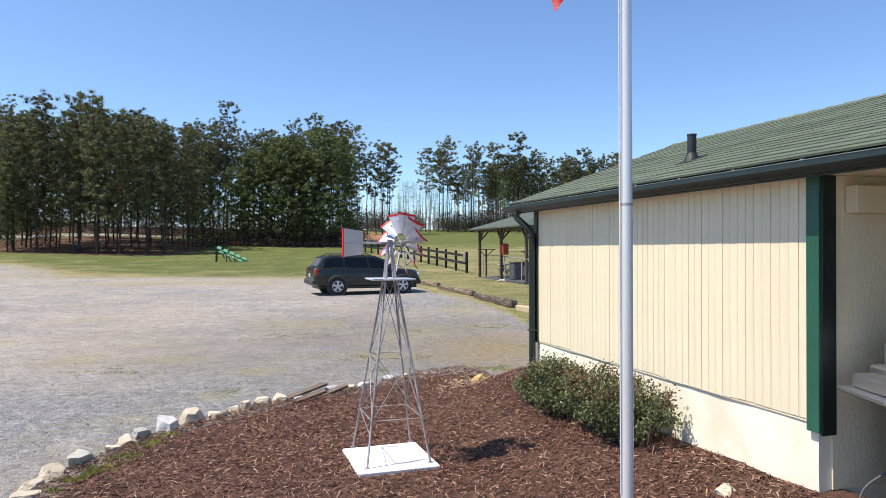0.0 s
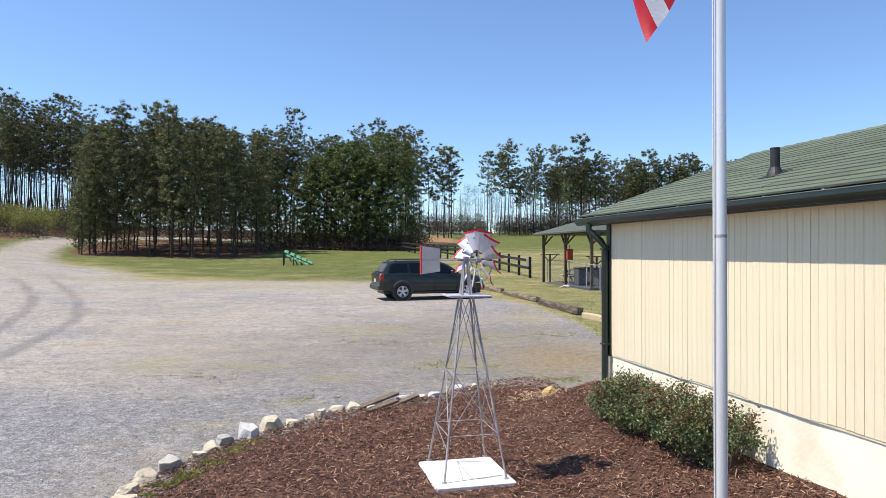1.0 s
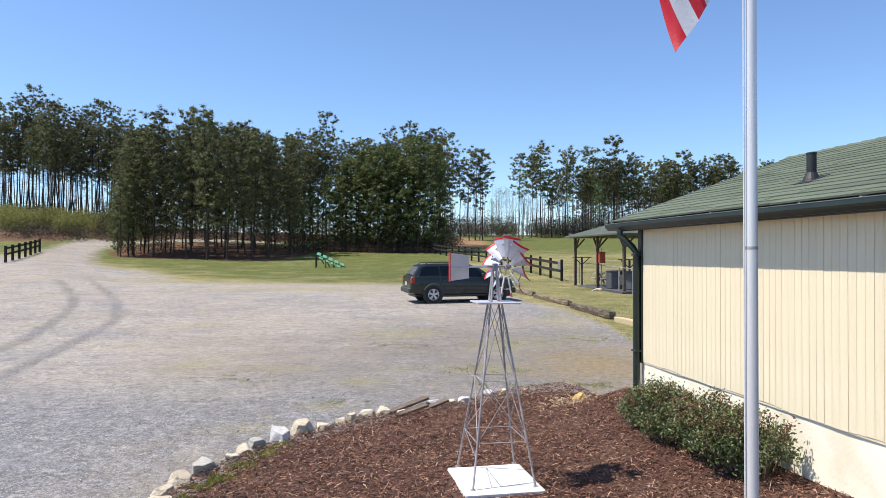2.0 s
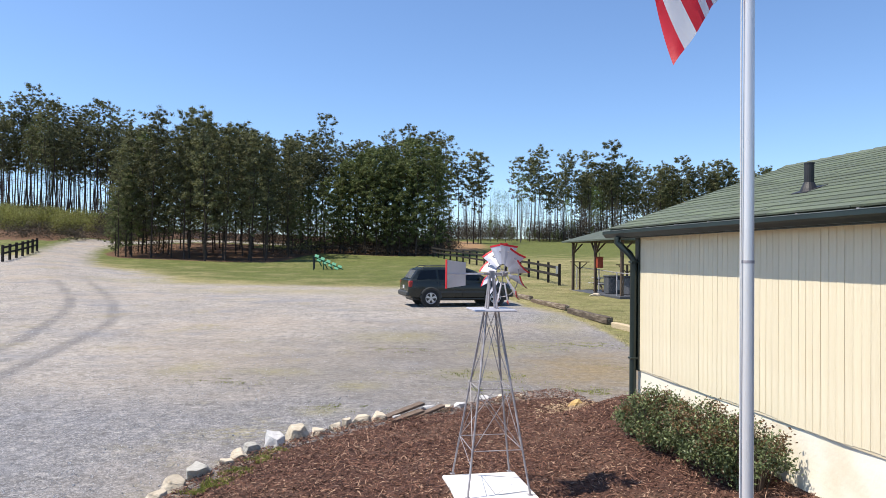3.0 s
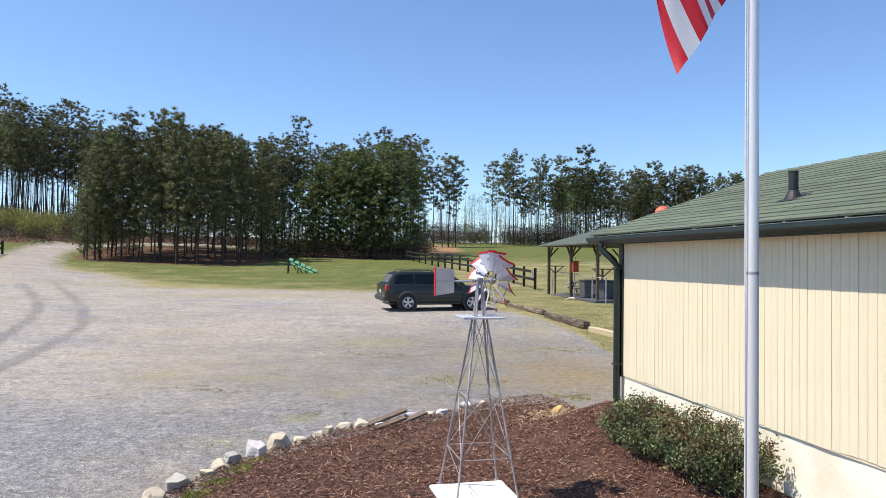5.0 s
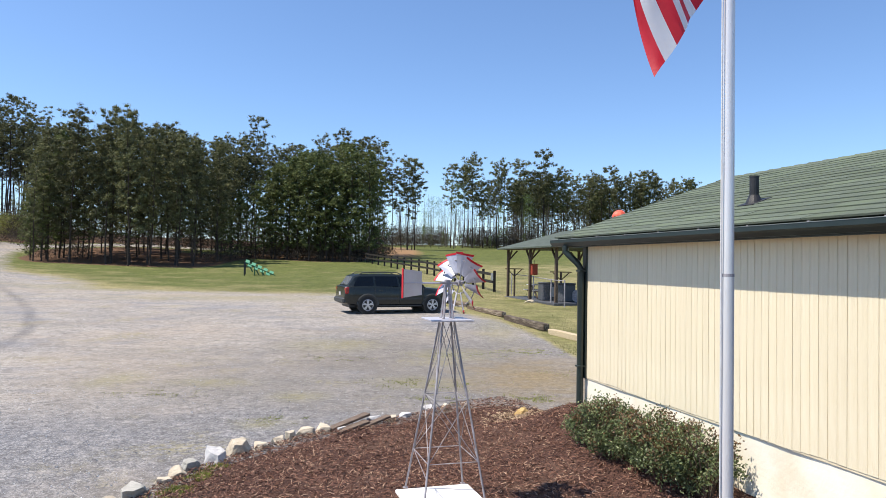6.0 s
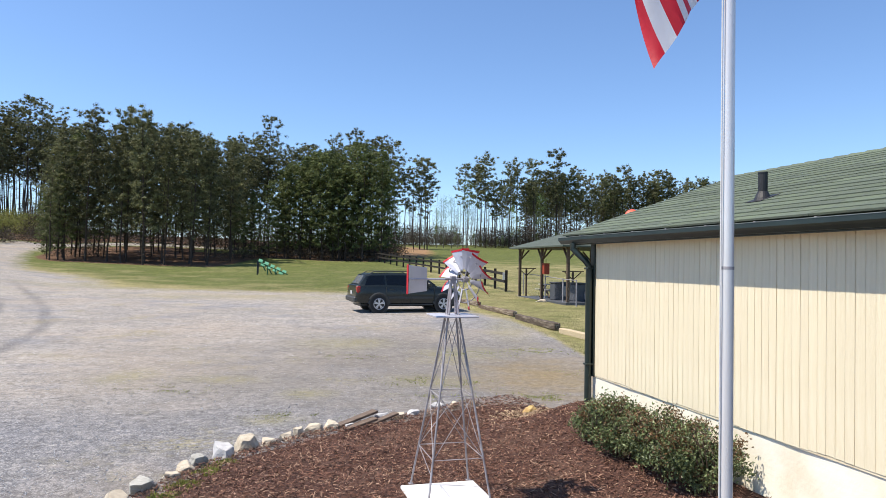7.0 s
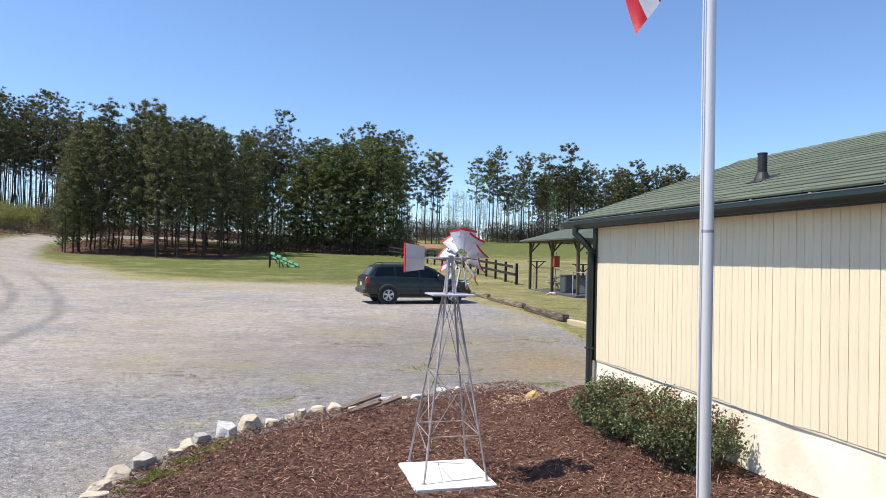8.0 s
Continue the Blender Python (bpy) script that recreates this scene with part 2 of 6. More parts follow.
def ground_material():
    """Gravel, lawn, clay, leaf litter and road dust, mixed by the masks on the sheet and broken up by noise."""
    m = bpy.data.materials.new("gravel lot and lawn")
    m.use_nodes = True
    t = m.node_tree
    bsdf = t.nodes["Principled BSDF"]
    geo = t.nodes.new("ShaderNodeNewGeometry")
    at = geo.outputs["Position"]

    def noise_of(scale, detail=5.0, rough=0.55):
        n = node(t, "ShaderNodeTexNoise", Scale=scale, Detail=detail, Roughness=rough)
        t.links.new(at, n.inputs["Vector"])
        return n.outputs[0]

    def mask_of(name, lo=0.35, hi=0.65, scale=0.9, wobble=0.5):
        a = t.nodes.new("ShaderNodeAttribute")
        a.attribute_name = name
        n = node(t, "ShaderNodeMath")
        n.operation = "MULTIPLY_ADD"
        t.links.new(noise_of(scale, 8.0, 0.65), n.inputs[0])
        n.inputs[1].default_value = wobble
        n.inputs[2].default_value = -wobble / 2
        s = t.nodes.new("ShaderNodeMath")
        t.links.new(a.outputs["Fac"], s.inputs[0])
        t.links.new(n.outputs[0], s.inputs[1])
        return ramp(t, s.outputs[0], ((lo, (0, 0, 0)), (hi, (1, 1, 1)))).outputs[0]

    pebbles = node(t, "ShaderNodeTexVoronoi", Scale=75.0)
    t.links.new(at, pebbles.inputs["Vector"])
    stone = ramp(t, pebbles.outputs["Color"], ((0.1, (0.095, 0.099, 0.116)), (0.55, (0.148, 0.152, 0.170)), (0.95, (0.33, 0.33, 0.34)))).outputs[0]
    dust = mix(t, noise_of(6.0), (0.325, 0.288, 0.240), (0.440, 0.392, 0.336))
    dusty = mask_of("dust", 0.3, 0.75, 0.22, 0.8)
    gravel = mix(t, dusty, stone, dust)
    gravel = mix(t, ramp(t, noise_of(0.55, 9.0, 0.7), ((0.44, (0, 0, 0)), (0.62, (0.45, 0.45, 0.45)))).outputs[0], gravel, stone)
    grit = noise_of(38.0, 8.0, 0.8)
    gravel = mix(t, ramp(t, grit, ((0.50, (0, 0, 0)), (0.66, (0.75, 0.75, 0.75)))).outputs[0], gravel, (0.40, 0.385, 0.37))
    gravel = mix(t, ramp(t, grit, ((0.34, (0.8, 0.8, 0.8)), (0.47, (0, 0, 0)))).outputs[0], gravel, (0.125, 0.12, 0.12))
    lumps = noise_of(8.0, 9.0, 0.85)
    gravel = mix(t, ramp(t, lumps, ((0.50, (0, 0, 0)), (0.64, (0.7, 0.7, 0.7)))).outputs[0], gravel, (0.39, 0.365, 0.335))
    gravel = mix(t, ramp(t, lumps, ((0.36, (0.75, 0.75, 0.75)), (0.49, (0, 0, 0)))).outputs[0], gravel, (0.115, 0.108, 0.102))
    heaps = noise_of(2.6, 9.0, 0.8)
    gravel = mix(t, ramp(t, heaps, ((0.36, (0.5, 0.5, 0.5)), (0.48, (0, 0, 0)))).outputs[0], gravel, (0.15, 0.138, 0.122))
    gravel = mix(t, ramp(t, heaps, ((0.53, (0, 0, 0)), (0.66, (0.5, 0.5, 0.5)))).outputs[0], gravel, (0.36, 0.33, 0.29))
    gravel = mix(t, ramp(t, noise_of(26.0, 3.0), ((0.56, (0, 0, 0)), (0.72, (0.5, 0.5, 0.5)))).outputs[0], gravel, (0.15, 0.145, 0.14))
    stretch = node(t, "ShaderNodeMapping", Scale=(0.20, 0.42, 1.0), Rotation=(0, 0, 0.7))
    t.links.new(at, stretch.inputs[0])
    streak = node(t, "ShaderNodeTexNoise", Scale=1.0, Detail=9.0, Roughness=0.68)
    t.links.new(stretch.outputs[0], streak.inputs["Vector"])
    gravel = mix(t, ramp(t, streak.outputs[0], ((0.48, (0, 0, 0)), (0.72, (0.6, 0.6, 0.6)))).outputs[0], gravel, (0.19, 0.178, 0.16))
    gravel = mix(t, ramp(t, streak.outputs[0], ((0.30, (0.5, 0.5, 0.5)), (0.44, (0, 0, 0)))).outputs[0], gravel, (0.36, 0.325, 0.285))
    track = t.nodes.new("ShaderNodeAttribute")
    track.attribute_name = "rut"
    worn = mix(t, 1.0, track.outputs["Color"], ramp(t, lumps, ((0.36, (0.35, 0.35, 0.35)), (0.62, (1, 1, 1)))).outputs[0], "MULTIPLY")
    gravel = mix(t, worn, gravel, (0.13, 0.125, 0.125))
    chips = node(t, "ShaderNodeTexVoronoi", Scale=58.0)
    t.links.new(at, chips.inputs["Vector"])
    gravel = mix(t, ramp(t, chips.outputs["Color"], ((0.70, (0, 0, 0)), (0.80, (0.45, 0.45, 0.45)))).outputs[0], gravel, (0.52, 0.50, 0.47))
    gravel = mix(t, ramp(t, chips.outputs["Color"], ((0.20, (0.55, 0.55, 0.55)), (0.28, (0, 0, 0)))).outputs[0], gravel, (0.085, 0.082, 0.08))
    gravel = mix(t, ramp(t, noise_of(0.17, 6.0, 0.6), ((0.47, (0, 0, 0)), (0.62, (0.55, 0.55, 0.55)))).outputs[0], gravel, mix(t, grit, (0.25, 0.205, 0.155), (0.46, 0.395, 0.325)))
    gravel = mix(t, ramp(t, noise_of(0.31, 7.0, 0.65), ((0.36, (0.5, 0.5, 0.5)), (0.47, (0, 0, 0)))).outputs[0], gravel, mix(t, grit, (0.13, 0.135, 0.15), (0.27, 0.275, 0.295)))
    scuff = mix(t, noise_of(5.0, 8.0, 0.75), (0.115, 0.105, 0.094), (0.235, 0.208, 0.172))
    gravel = mix(t, mask_of("scuff", 0.2, 1.15, 0.5, 0.9), gravel, scuff)
    for source, least, most in ((lumps, 0.72, 1.26), (heaps, 0.84, 1.15)):
        tone = node(t, "ShaderNodeMapRange", From_Min=0.34, From_Max=0.66, To_Min=least, To_Max=most)
        t.links.new(source, tone.inputs[0])
        gravel = mix(t, 1.0, gravel, tone.outputs[0], "MULTIPLY")
    clay = mix(t, noise_of(7.0, 7.0, 0.7), (0.20, 0.155, 0.085), (0.29, 0.23, 0.15))
    tone = node(t, "ShaderNodeMapRange", From_Min=0.34, From_Max=0.66, To_Min=0.6, To_Max=1.3)
    t.links.new(lumps, tone.inputs[0])
    clay = mix(t, 1.0, clay, tone.outputs[0], "MULTIPLY")
    lawn = mix(t, noise_of(18.0, 6.0, 0.7), (0.074, 0.096, 0.020), (0.165, 0.172, 0.056))
    straw = mix(t, noise_of(12.0, 6.0, 0.7), (0.22, 0.19, 0.085), (0.34, 0.30, 0.15))
    lawn = mix(t, ramp(t, noise_of(1.6, 8.0, 0.75), ((0.42, (0, 0, 0)), (0.62, (0.55, 0.55, 0.55)))).outputs[0], lawn, (0.052, 0.078, 0.016))
    lawn = mix(t, mask_of("straw", 0.30, 0.80, 0.33, 1.5), lawn, straw)
    for scale, least, most in ((4.5, 0.66, 1.32), (0.9, 0.78, 1.2)):
        tone = node(t, "ShaderNodeMapRange", From_Min=0.34, From_Max=0.66, To_Min=least, To_Max=most)
        t.links.new(noise_of(scale, 8.0, 0.75), tone.inputs[0])
        lawn = mix(t, 1.0, lawn, tone.outputs[0], "MULTIPLY")
    patch = ramp(t, noise_of(0.42, 7.0, 0.6), ((0.55, (0, 0, 0)), (0.68, (0.7, 0.7, 0.7)))).outputs[0]
    tuft = ramp(t, noise_of(9.0, 4.0, 0.7), ((0.45, (0, 0, 0)), (0.58, (1, 1, 1)))).outputs[0]
    weedy = mix(t, mix(t, 1.0, patch, tuft, "MULTIPLY"), gravel, straw)
    thin = mix(t, 1.0, mask_of("weed", 0.25, 1.0, 1.1, 0.9), ramp(t, noise_of(5.0, 8.0, 0.75), ((0.40, (0.15, 0.15, 0.15)), (0.58, (0.5, 0.5, 0.5)))).outputs[0], "MULTIPLY")
    weedy = mix(t, thin, weedy, mix(t, noise_of(15.0), (0.20, 0.19, 0.07), (0.32, 0.28, 0.13)))
    colour = mix(t, mask_of("gravel", 0.30, 0.70, 0.8, 1.0), lawn, weedy)
    colour = mix(t, mask_of("clay", 0.3, 0.9, 1.6, 1.1), colour, clay)
    colour = mix(t, mask_of("earth", 0.3, 0.8, 0.5, 0.9), colour, mix(t, noise_of(2.0, 7.0, 0.7), (0.17, 0.095, 0.045), (0.36, 0.23, 0.12)))
    litter = mix(t, noise_of(3.0, 6.0, 0.7), (0.075, 0.042, 0.024), (0.18, 0.105, 0.062))
    colour = mix(t, mask_of("litter", 0.4, 0.6, 0.5, 0.5), colour, litter)
    t.links.new(colour, bsdf.inputs["Base Color"])
    bsdf.inputs["Roughness"].default_value = 0.95
    bsdf.inputs["Specular IOR Level"].default_value = 0.2
    rise = node(t, "ShaderNodeBump", Strength=0.55, Distance=0.03)
    t.links.new(mix(t, 0.5, pebbles.outputs["Distance"], noise_of(14.0, 6.0, 0.7)), rise.inputs["Height"])
    t.links.new(rise.outputs[0], bsdf.inputs["Normal"])
    return m


# ---- mesh helpers ----


def thing(name, where, label, category, group="", kind=""):
    e = new(name)
    e.empty_display_size = 0.2
    e.matrix_basis = where if isinstance(where, Matrix) else Matrix.Translation(where)
    return tagged(e, label, category, group, kind)


def link_mesh(name, me, mat, parent, label="", smooth=False):
    if mat is not None and not me.materials:
        me.materials.append(mat)
    if smooth:
        me.polygons.foreach_set("use_smooth", [True] * len(me.polygons))
        me.set_sharp_from_angle(angle=radians(42))
    ob = new(name, me)
    ob.parent = parent
    return tagged(ob, label)


def part(name, bm, mat, parent, label="", smooth=False):
    me = bpy.data.meshes.new(name)
    bmesh.ops.recalc_face_normals(bm, faces=bm.faces)
    bm.to_mesh(me)
    bm.free()
    return link_mesh(name, me, mat, parent, label, smooth)


def raw(name, verts, faces, mat, parent, label="", smooth=False):
    me = bpy.data.meshes.new(name)
    me.from_pydata([tuple(v) for v in verts], [], [tuple(f) for f in faces])
    me.update()
    return link_mesh(name, me, mat, parent, label, smooth)


def box(bm, lo, hi, bevel=0.0, m=None):
    """A box from corner to corner, with its edges broken."""
    c = [(a + b) / 2 for a, b in zip(lo, hi)]
    s = [abs(b - a) for a, b in zip(lo, hi)]
    made = bmesh.ops.create_cube(bm, size=1, matrix=(m or Matrix()) @ Matrix.Translation(c) @ Matrix.Diagonal((*s, 1)))
    if bevel:
        edges = list({e for v in made["verts"] for e in v.link_edges})
        bmesh.ops.bevel(bm, geom=edges, offset=bevel, segments=1, affect="EDGES", profile=0.5)
    return bm


def boxed(lo, hi, bevel=0.0, m=None):
    return box(bmesh.new(), lo, hi, bevel, m)


def tube(bm, points, radii, sides=8, caps=True):
    """A round bar along points; radii is one radius or one for each point."""
    pts = [Vector(p) for p in points]
    if isinstance(radii, (int, float)):
        radii = [radii] * len(pts)
    rings, ref = [], Vector((0, 0, 1))
    for i, p in enumerate(pts):
        d = (pts[min(i + 1, len(pts) - 1)] - pts[max(i - 1, 0)]).normalized()
        side = d.cross(ref if abs(d.z) < 0.95 else Vector((1, 0, 0))).normalized()
        up = side.cross(d)
        rings.append([bm.verts.new(p + radii[i] * (side * math.cos(a) + up * math.sin(a))) for a in (2 * math.pi * k / sides for k in range(sides))])
    for a, b in zip(rings, rings[1:]):
        for k in range(sides):
            bm.faces.new((a[k], a[(k + 1) % sides], b[(k + 1) % sides], b[k]))
    if caps:
        bm.faces.new(rings[0])
        bm.faces.new(rings[-1][::-1])
    return bm


def piped(points, radii, sides=8):
    return tube(bmesh.new(), points, radii, sides)


def beam(bm, a, b, w, h, up=(0, 0, 1)):
    """A squared bar from a to b."""
    a, b = Vector(a), Vector(b)
    d = (b - a).normalized()
    s = d.cross(Vector(up)).normalized()
    u = s.cross(d)
    m = Matrix((s, d, u)).transposed().to_4x4()
    m.translation = (a + b) / 2
    return box(bm, (-w / 2, -(b - a).length / 2, -h / 2), (w / 2, (b - a).length / 2, h / 2), min(w, h) * 0.08, m)


def beamed(a, b, w, h, up=(0, 0, 1)):
    return beam(bmesh.new(), a, b, w, h, up)


def sweep(profile, a, b):
    """A profile of (across, up) pairs drawn straight along local y from a to b."""
    bm = bmesh.new()
    ends = [[bm.verts.new((x, y, z)) for x, z in profile] for y in (a, b)]
    n = len(profile)
    for k in range(n):
        bm.faces.new((ends[0][k], ends[0][(k + 1) % n], ends[1][(k + 1) % n], ends[1][k]))
    bm.faces.new(ends[0])
    bm.faces.new(ends[1][::-1])
    return bm


# ---- ground ----
# Rise of the land above the lot, by bearing and by distance ahead.
BEAR = (-900, -170, 0, 200, 500, 800, 1800)
FAR = (15, 22, 30, 45, 60, 75, 100, 130, 170, 260, 600)
RISE = ((.0, .08, .3, .9, 2.0, 3.2, 7, 12, 13, 14, 15),
        (.0, .08, .3, 1.1, 2.1, 3.2, 7, 12, 13, 14, 15),
        (.0, .06, .2, .6, 1.2, 2.0, 4.8, 8, 10, 12, 14),
        (.0, .05, .2, .5, .95, 1.7, 4.4, 6, 8, 10, 12),
        (.0, .05, .2, .5, .95, 1.6, 3.0, 5, 7, 9, 12),
        (.0, .05, .2, .55, 1.1, 1.7, 2.9, 4.7, 7, 9, 12),
        (.0, .05, .2, .55, 1.1, 1.7, 2.9, 4.7, 7, 9, 12))


def land(x, y):
    b = 784 + 1222 * x / max(y, 12)
    h = [float(np.interp(y, FAR, row)) for row in RISE]
    return float(np.interp(b, BEAR, h))


HOUSE = pose(1.047, 9.312, 0, 0, 0, 17.6)
HOUSE_BACK = HOUSE.inverted()


def near_line(x, y, line):
    """Distance from a point to a broken line."""
    best = 1e9
    for (ax, ay), (bx, by) in zip(line, line[1:]):
        dx, dy = bx - ax, by - ay
        k = min(1, max(0, ((x - ax) * dx + (y - ay) * dy) / (dx * dx + dy * dy)))
        best = min(best, math.hypot(x - ax - k * dx, y - ay - k * dy))
    return best


ROAD = ((-20, 30), (-29, 40), (-37, 50), (-46, 62), (-55, 76), (-60, 88), (-52, 98), (-30, 104))
RUTS = (((-29.8, 42.4), (-24.3, 35.6), (-20.3, 30.7), (-16.2, 25), (-14, 21.5), (-12.4, 18.2), (-11.5, 16), (-9.7, 11.8), (-8.4, 9)),
        ((-28.8, 38.1), (-24.8, 33.7), (-20.6, 28.4), (-17.5, 24), (-15.3, 20.3), (-13.5, 17.1), (-12.5, 15), (-11.2, 12)))
LAWN_EDGE = ((-80, 60), (-45, 58), (-32, 52), (-22, 40.5), (-10, 40), (-6, 39.5), (-2.6, 36), (-0.7, 29.8), (0.8, 26.5), (1.8, 21.7), (2.1, 19), (2.6, 14), (4, 11), (30, 11))


def curved(line, steps=6):
    out = []
    pts = [Vector(p) for p in (line[0], *line, line[-1])]
    for a, b, c, d in zip(pts, pts[1:], pts[2:], pts[3:]):
        for k in range(steps):
            t = k / steps
            out.append(tuple(0.5 * (2 * b + (c - a) * t + (2 * a - 5 * b + 4 * c - d) * t * t + (3 * b - a - 3 * c + d) * t ** 3)))
    return (*out, line[-1])


RUTS = [curved(line) for line in RUTS]
WEEDY = ((-6.9, 13.2, .6, 1.1), (-5.0, 13.1, 1.0, .5), (-3.2, 10.0, .5, .4), (-3.2, 12.0, .6, .5), (-1.2, 13.6, 1.2, .8), (-4.0, 19.0, 1.6, 1.6), (-0.8, 17.5, 1.3, 1.4), (-12, 36, 9, 2.6), (-24, 42, 6, 3), (0.6, 24, .9, 4))
CLUMPS = ((-52, -28.5, 71, 92), (-31, -14.5, 88, 120))


def masks(x, y):
    r = near_line(x, y, ROAD)
    side = float(np.interp(x, [p[0] for p in LAWN_EDGE], [p[1] for p in LAWN_EDGE]))
    gravel = min(1, max(0, 0.5 + (side - y) / (9 if x < -20 else 7 if x < -5 else 4)))
    if y < 4:
        gravel = max(gravel, 0.8)
    gravel = max(gravel, min(1, max(0, 1.04 - r / 4.4)))
    dust = 0.12 + 0.9 * min(1, max(0, (y - 7.8 - 0.22 * (x + 6)) / 5.5)) * min(1, max(0.35, (5 - x) / 14))
    dust = max(dust, 1.3 - r / 5)
    straw = 0.25 + 0.55 * math.exp(-abs(side - y) / 5)
    if x > -8:
        straw = max(straw, 0.6)
    clay = max(0, 1 - math.hypot((x - 1.0) / 2.9, (y - 14.5) / 5.0)) * 0.95
    earth = max(0, 1 - math.hypot((x + 14.0 + (y - 125) * .13) / 6.5, (y - 124) / 32)) * 1.6
    weed = max(math.exp(-((x - px) / rx) ** 2 - ((y - py) / ry) ** 2) for px, py, rx, ry in WEEDY)
    if x > -15:
        straw = max(0.1, straw - max(0, (y - 80) / 60))
    litter = 0.0
    for x0, x1, y0, y1 in CLUMPS:
        d = max(x0 - x, x - x1, y0 - y, y - y1)
        litter = max(litter, min(1, max(0, 0.5 - d / 3)))
    if 79 < y - max(0, 0.18 * (x + 64)) and x < -40 and r > 3 or y > 165:
        litter = max(litter, 0.75)
    litter *= min(1, max(0, (r - 2.5) / 2))
    scuff = 0.75 * math.exp(-((x + 1.5) / 7) ** 2 - ((y - 16) / 8) ** 2)
    rut = 0.0
    for line in RUTS:
        rut = max(rut, 1 - near_line(x, y, line) / 0.25)
    rut = max(0, rut) * min(1, max(0, (y - 9) / 5)) * min(1, max(0, (44 - y) / 8))
    return gravel, dust, straw, clay, litter, min(0.85, rut * 2.1), weed, earth, scuff


def build_ground():
    ahead = [radians(a) for a in np.arange(-44, 36.01, 0.36)]
    rest = [radians(a) for a in np.arange(40, 313, 6)]
    turns = ahead + rest
    rings = [0.0]
    r = 1.5
    while r < 1500:
        rings.append(r)
        r *= 1.0095 if 9 < r < 55 else 1.016 if r < 130 else 1.06
    verts, faces, values = [], [], []
    for r in rings[1:]:
        for a in turns:
            x, y = r * math.sin(a), r * math.cos(a)
            verts.append((x, y, land(x, y) + 0.012 * noise.noise((x * 0.35, y * 0.35, 0)) + (0.06 * noise.noise((x * 0.08, y * 0.08, 3)) if y > 30 else 0)))
            values.append(masks(x, y) if y > -5 and abs(x) < 140 and y < 300 else (0.8 if r < 60 else 0, 0.4, 0.4, 0, 0, 0, 0, 0, 0))
    n = len(turns)
    for i in range(len(rings) - 2):
        for k in range(n):
            a, b = i * n + k, i * n + (k + 1) % n
            faces.append((a, a + n, b + n, b))
    faces.append(tuple(range(n)))
    ob = raw("ground", verts, faces, ground_material(), None, smooth=True)
    for k, name in enumerate(("gravel", "dust", "straw", "clay", "litter", "rut", "weed", "earth", "scuff")):
        ob.data.attributes.new(name, "FLOAT", "POINT").data.foreach_set("value", [v[k] for v in values])
    tagged(ob, "grey gravel lot with lawn and dirt road", "ground", kind="structure")


build_ground()

# ---- mulch bed ----
BED = ((-2.9, 4.4), (-3.3, 5.6), (-3.42, 6.1), (-3.5, 6.7), (-3.45, 7.2), (-3.3, 7.75), (-3.1, 8.3), (-2.75, 8.9), (-2.4, 9.45), (-1.95, 9.95), (-1.5, 10.35), (-1.1, 10.9), (-0.6, 11.3), (0.1, 11.5),
       (0.75, 11.2), (1.1, 10.6), (1.35, 9.9), (1.6, 9.0), (2.9, 5.3), (3.6, 2.8), (3.2, 1.9), (1.0, 1.3), (-1.2, 1.9), (-2.3, 3.1))


def bed_height(x, y):
    """Height of the mulch, banked up against the house."""
    p = HOUSE_BACK @ Vector((x, y, 0))
    foot = float(np.interp(p.y, (-8, -4.4, -2.5, 0, 0.9), (0.3, 0.38, 0.33, 0.52, 0.16)))
    out = max(0.0, -p.x)
    bank = max(0.0, 1 - out / 1.75)
    return 0.035 + (foot - 0.03) * bank * bank * (3 - 2 * bank) + 0.02 * noise.noise((x * 1.3, y * 1.3, 5)) + 0.012 * noise.noise((x * 5, y * 5, 9)) + 0.15 * math.exp(-((x + 0.55) ** 2 + (y - 6.7) ** 2) / 1.7)


def in_bed(x, y):
    hit = False
    for (ax, ay), (bx, by) in zip(BED, BED[1:] + BED[:1]):
        if (ay > y) != (by > y) and x < (bx - ax) * (y - ay) / (by - ay) + ax:
            hit = not hit
    return hit


def on_pad(x, y):
    p = pose(-0.577, 6.605, 0, 0, 0, 19).inverted() @ Vector((x, y, 0))
    return abs(p.x) < 0.352 and abs(p.y) < 0.380


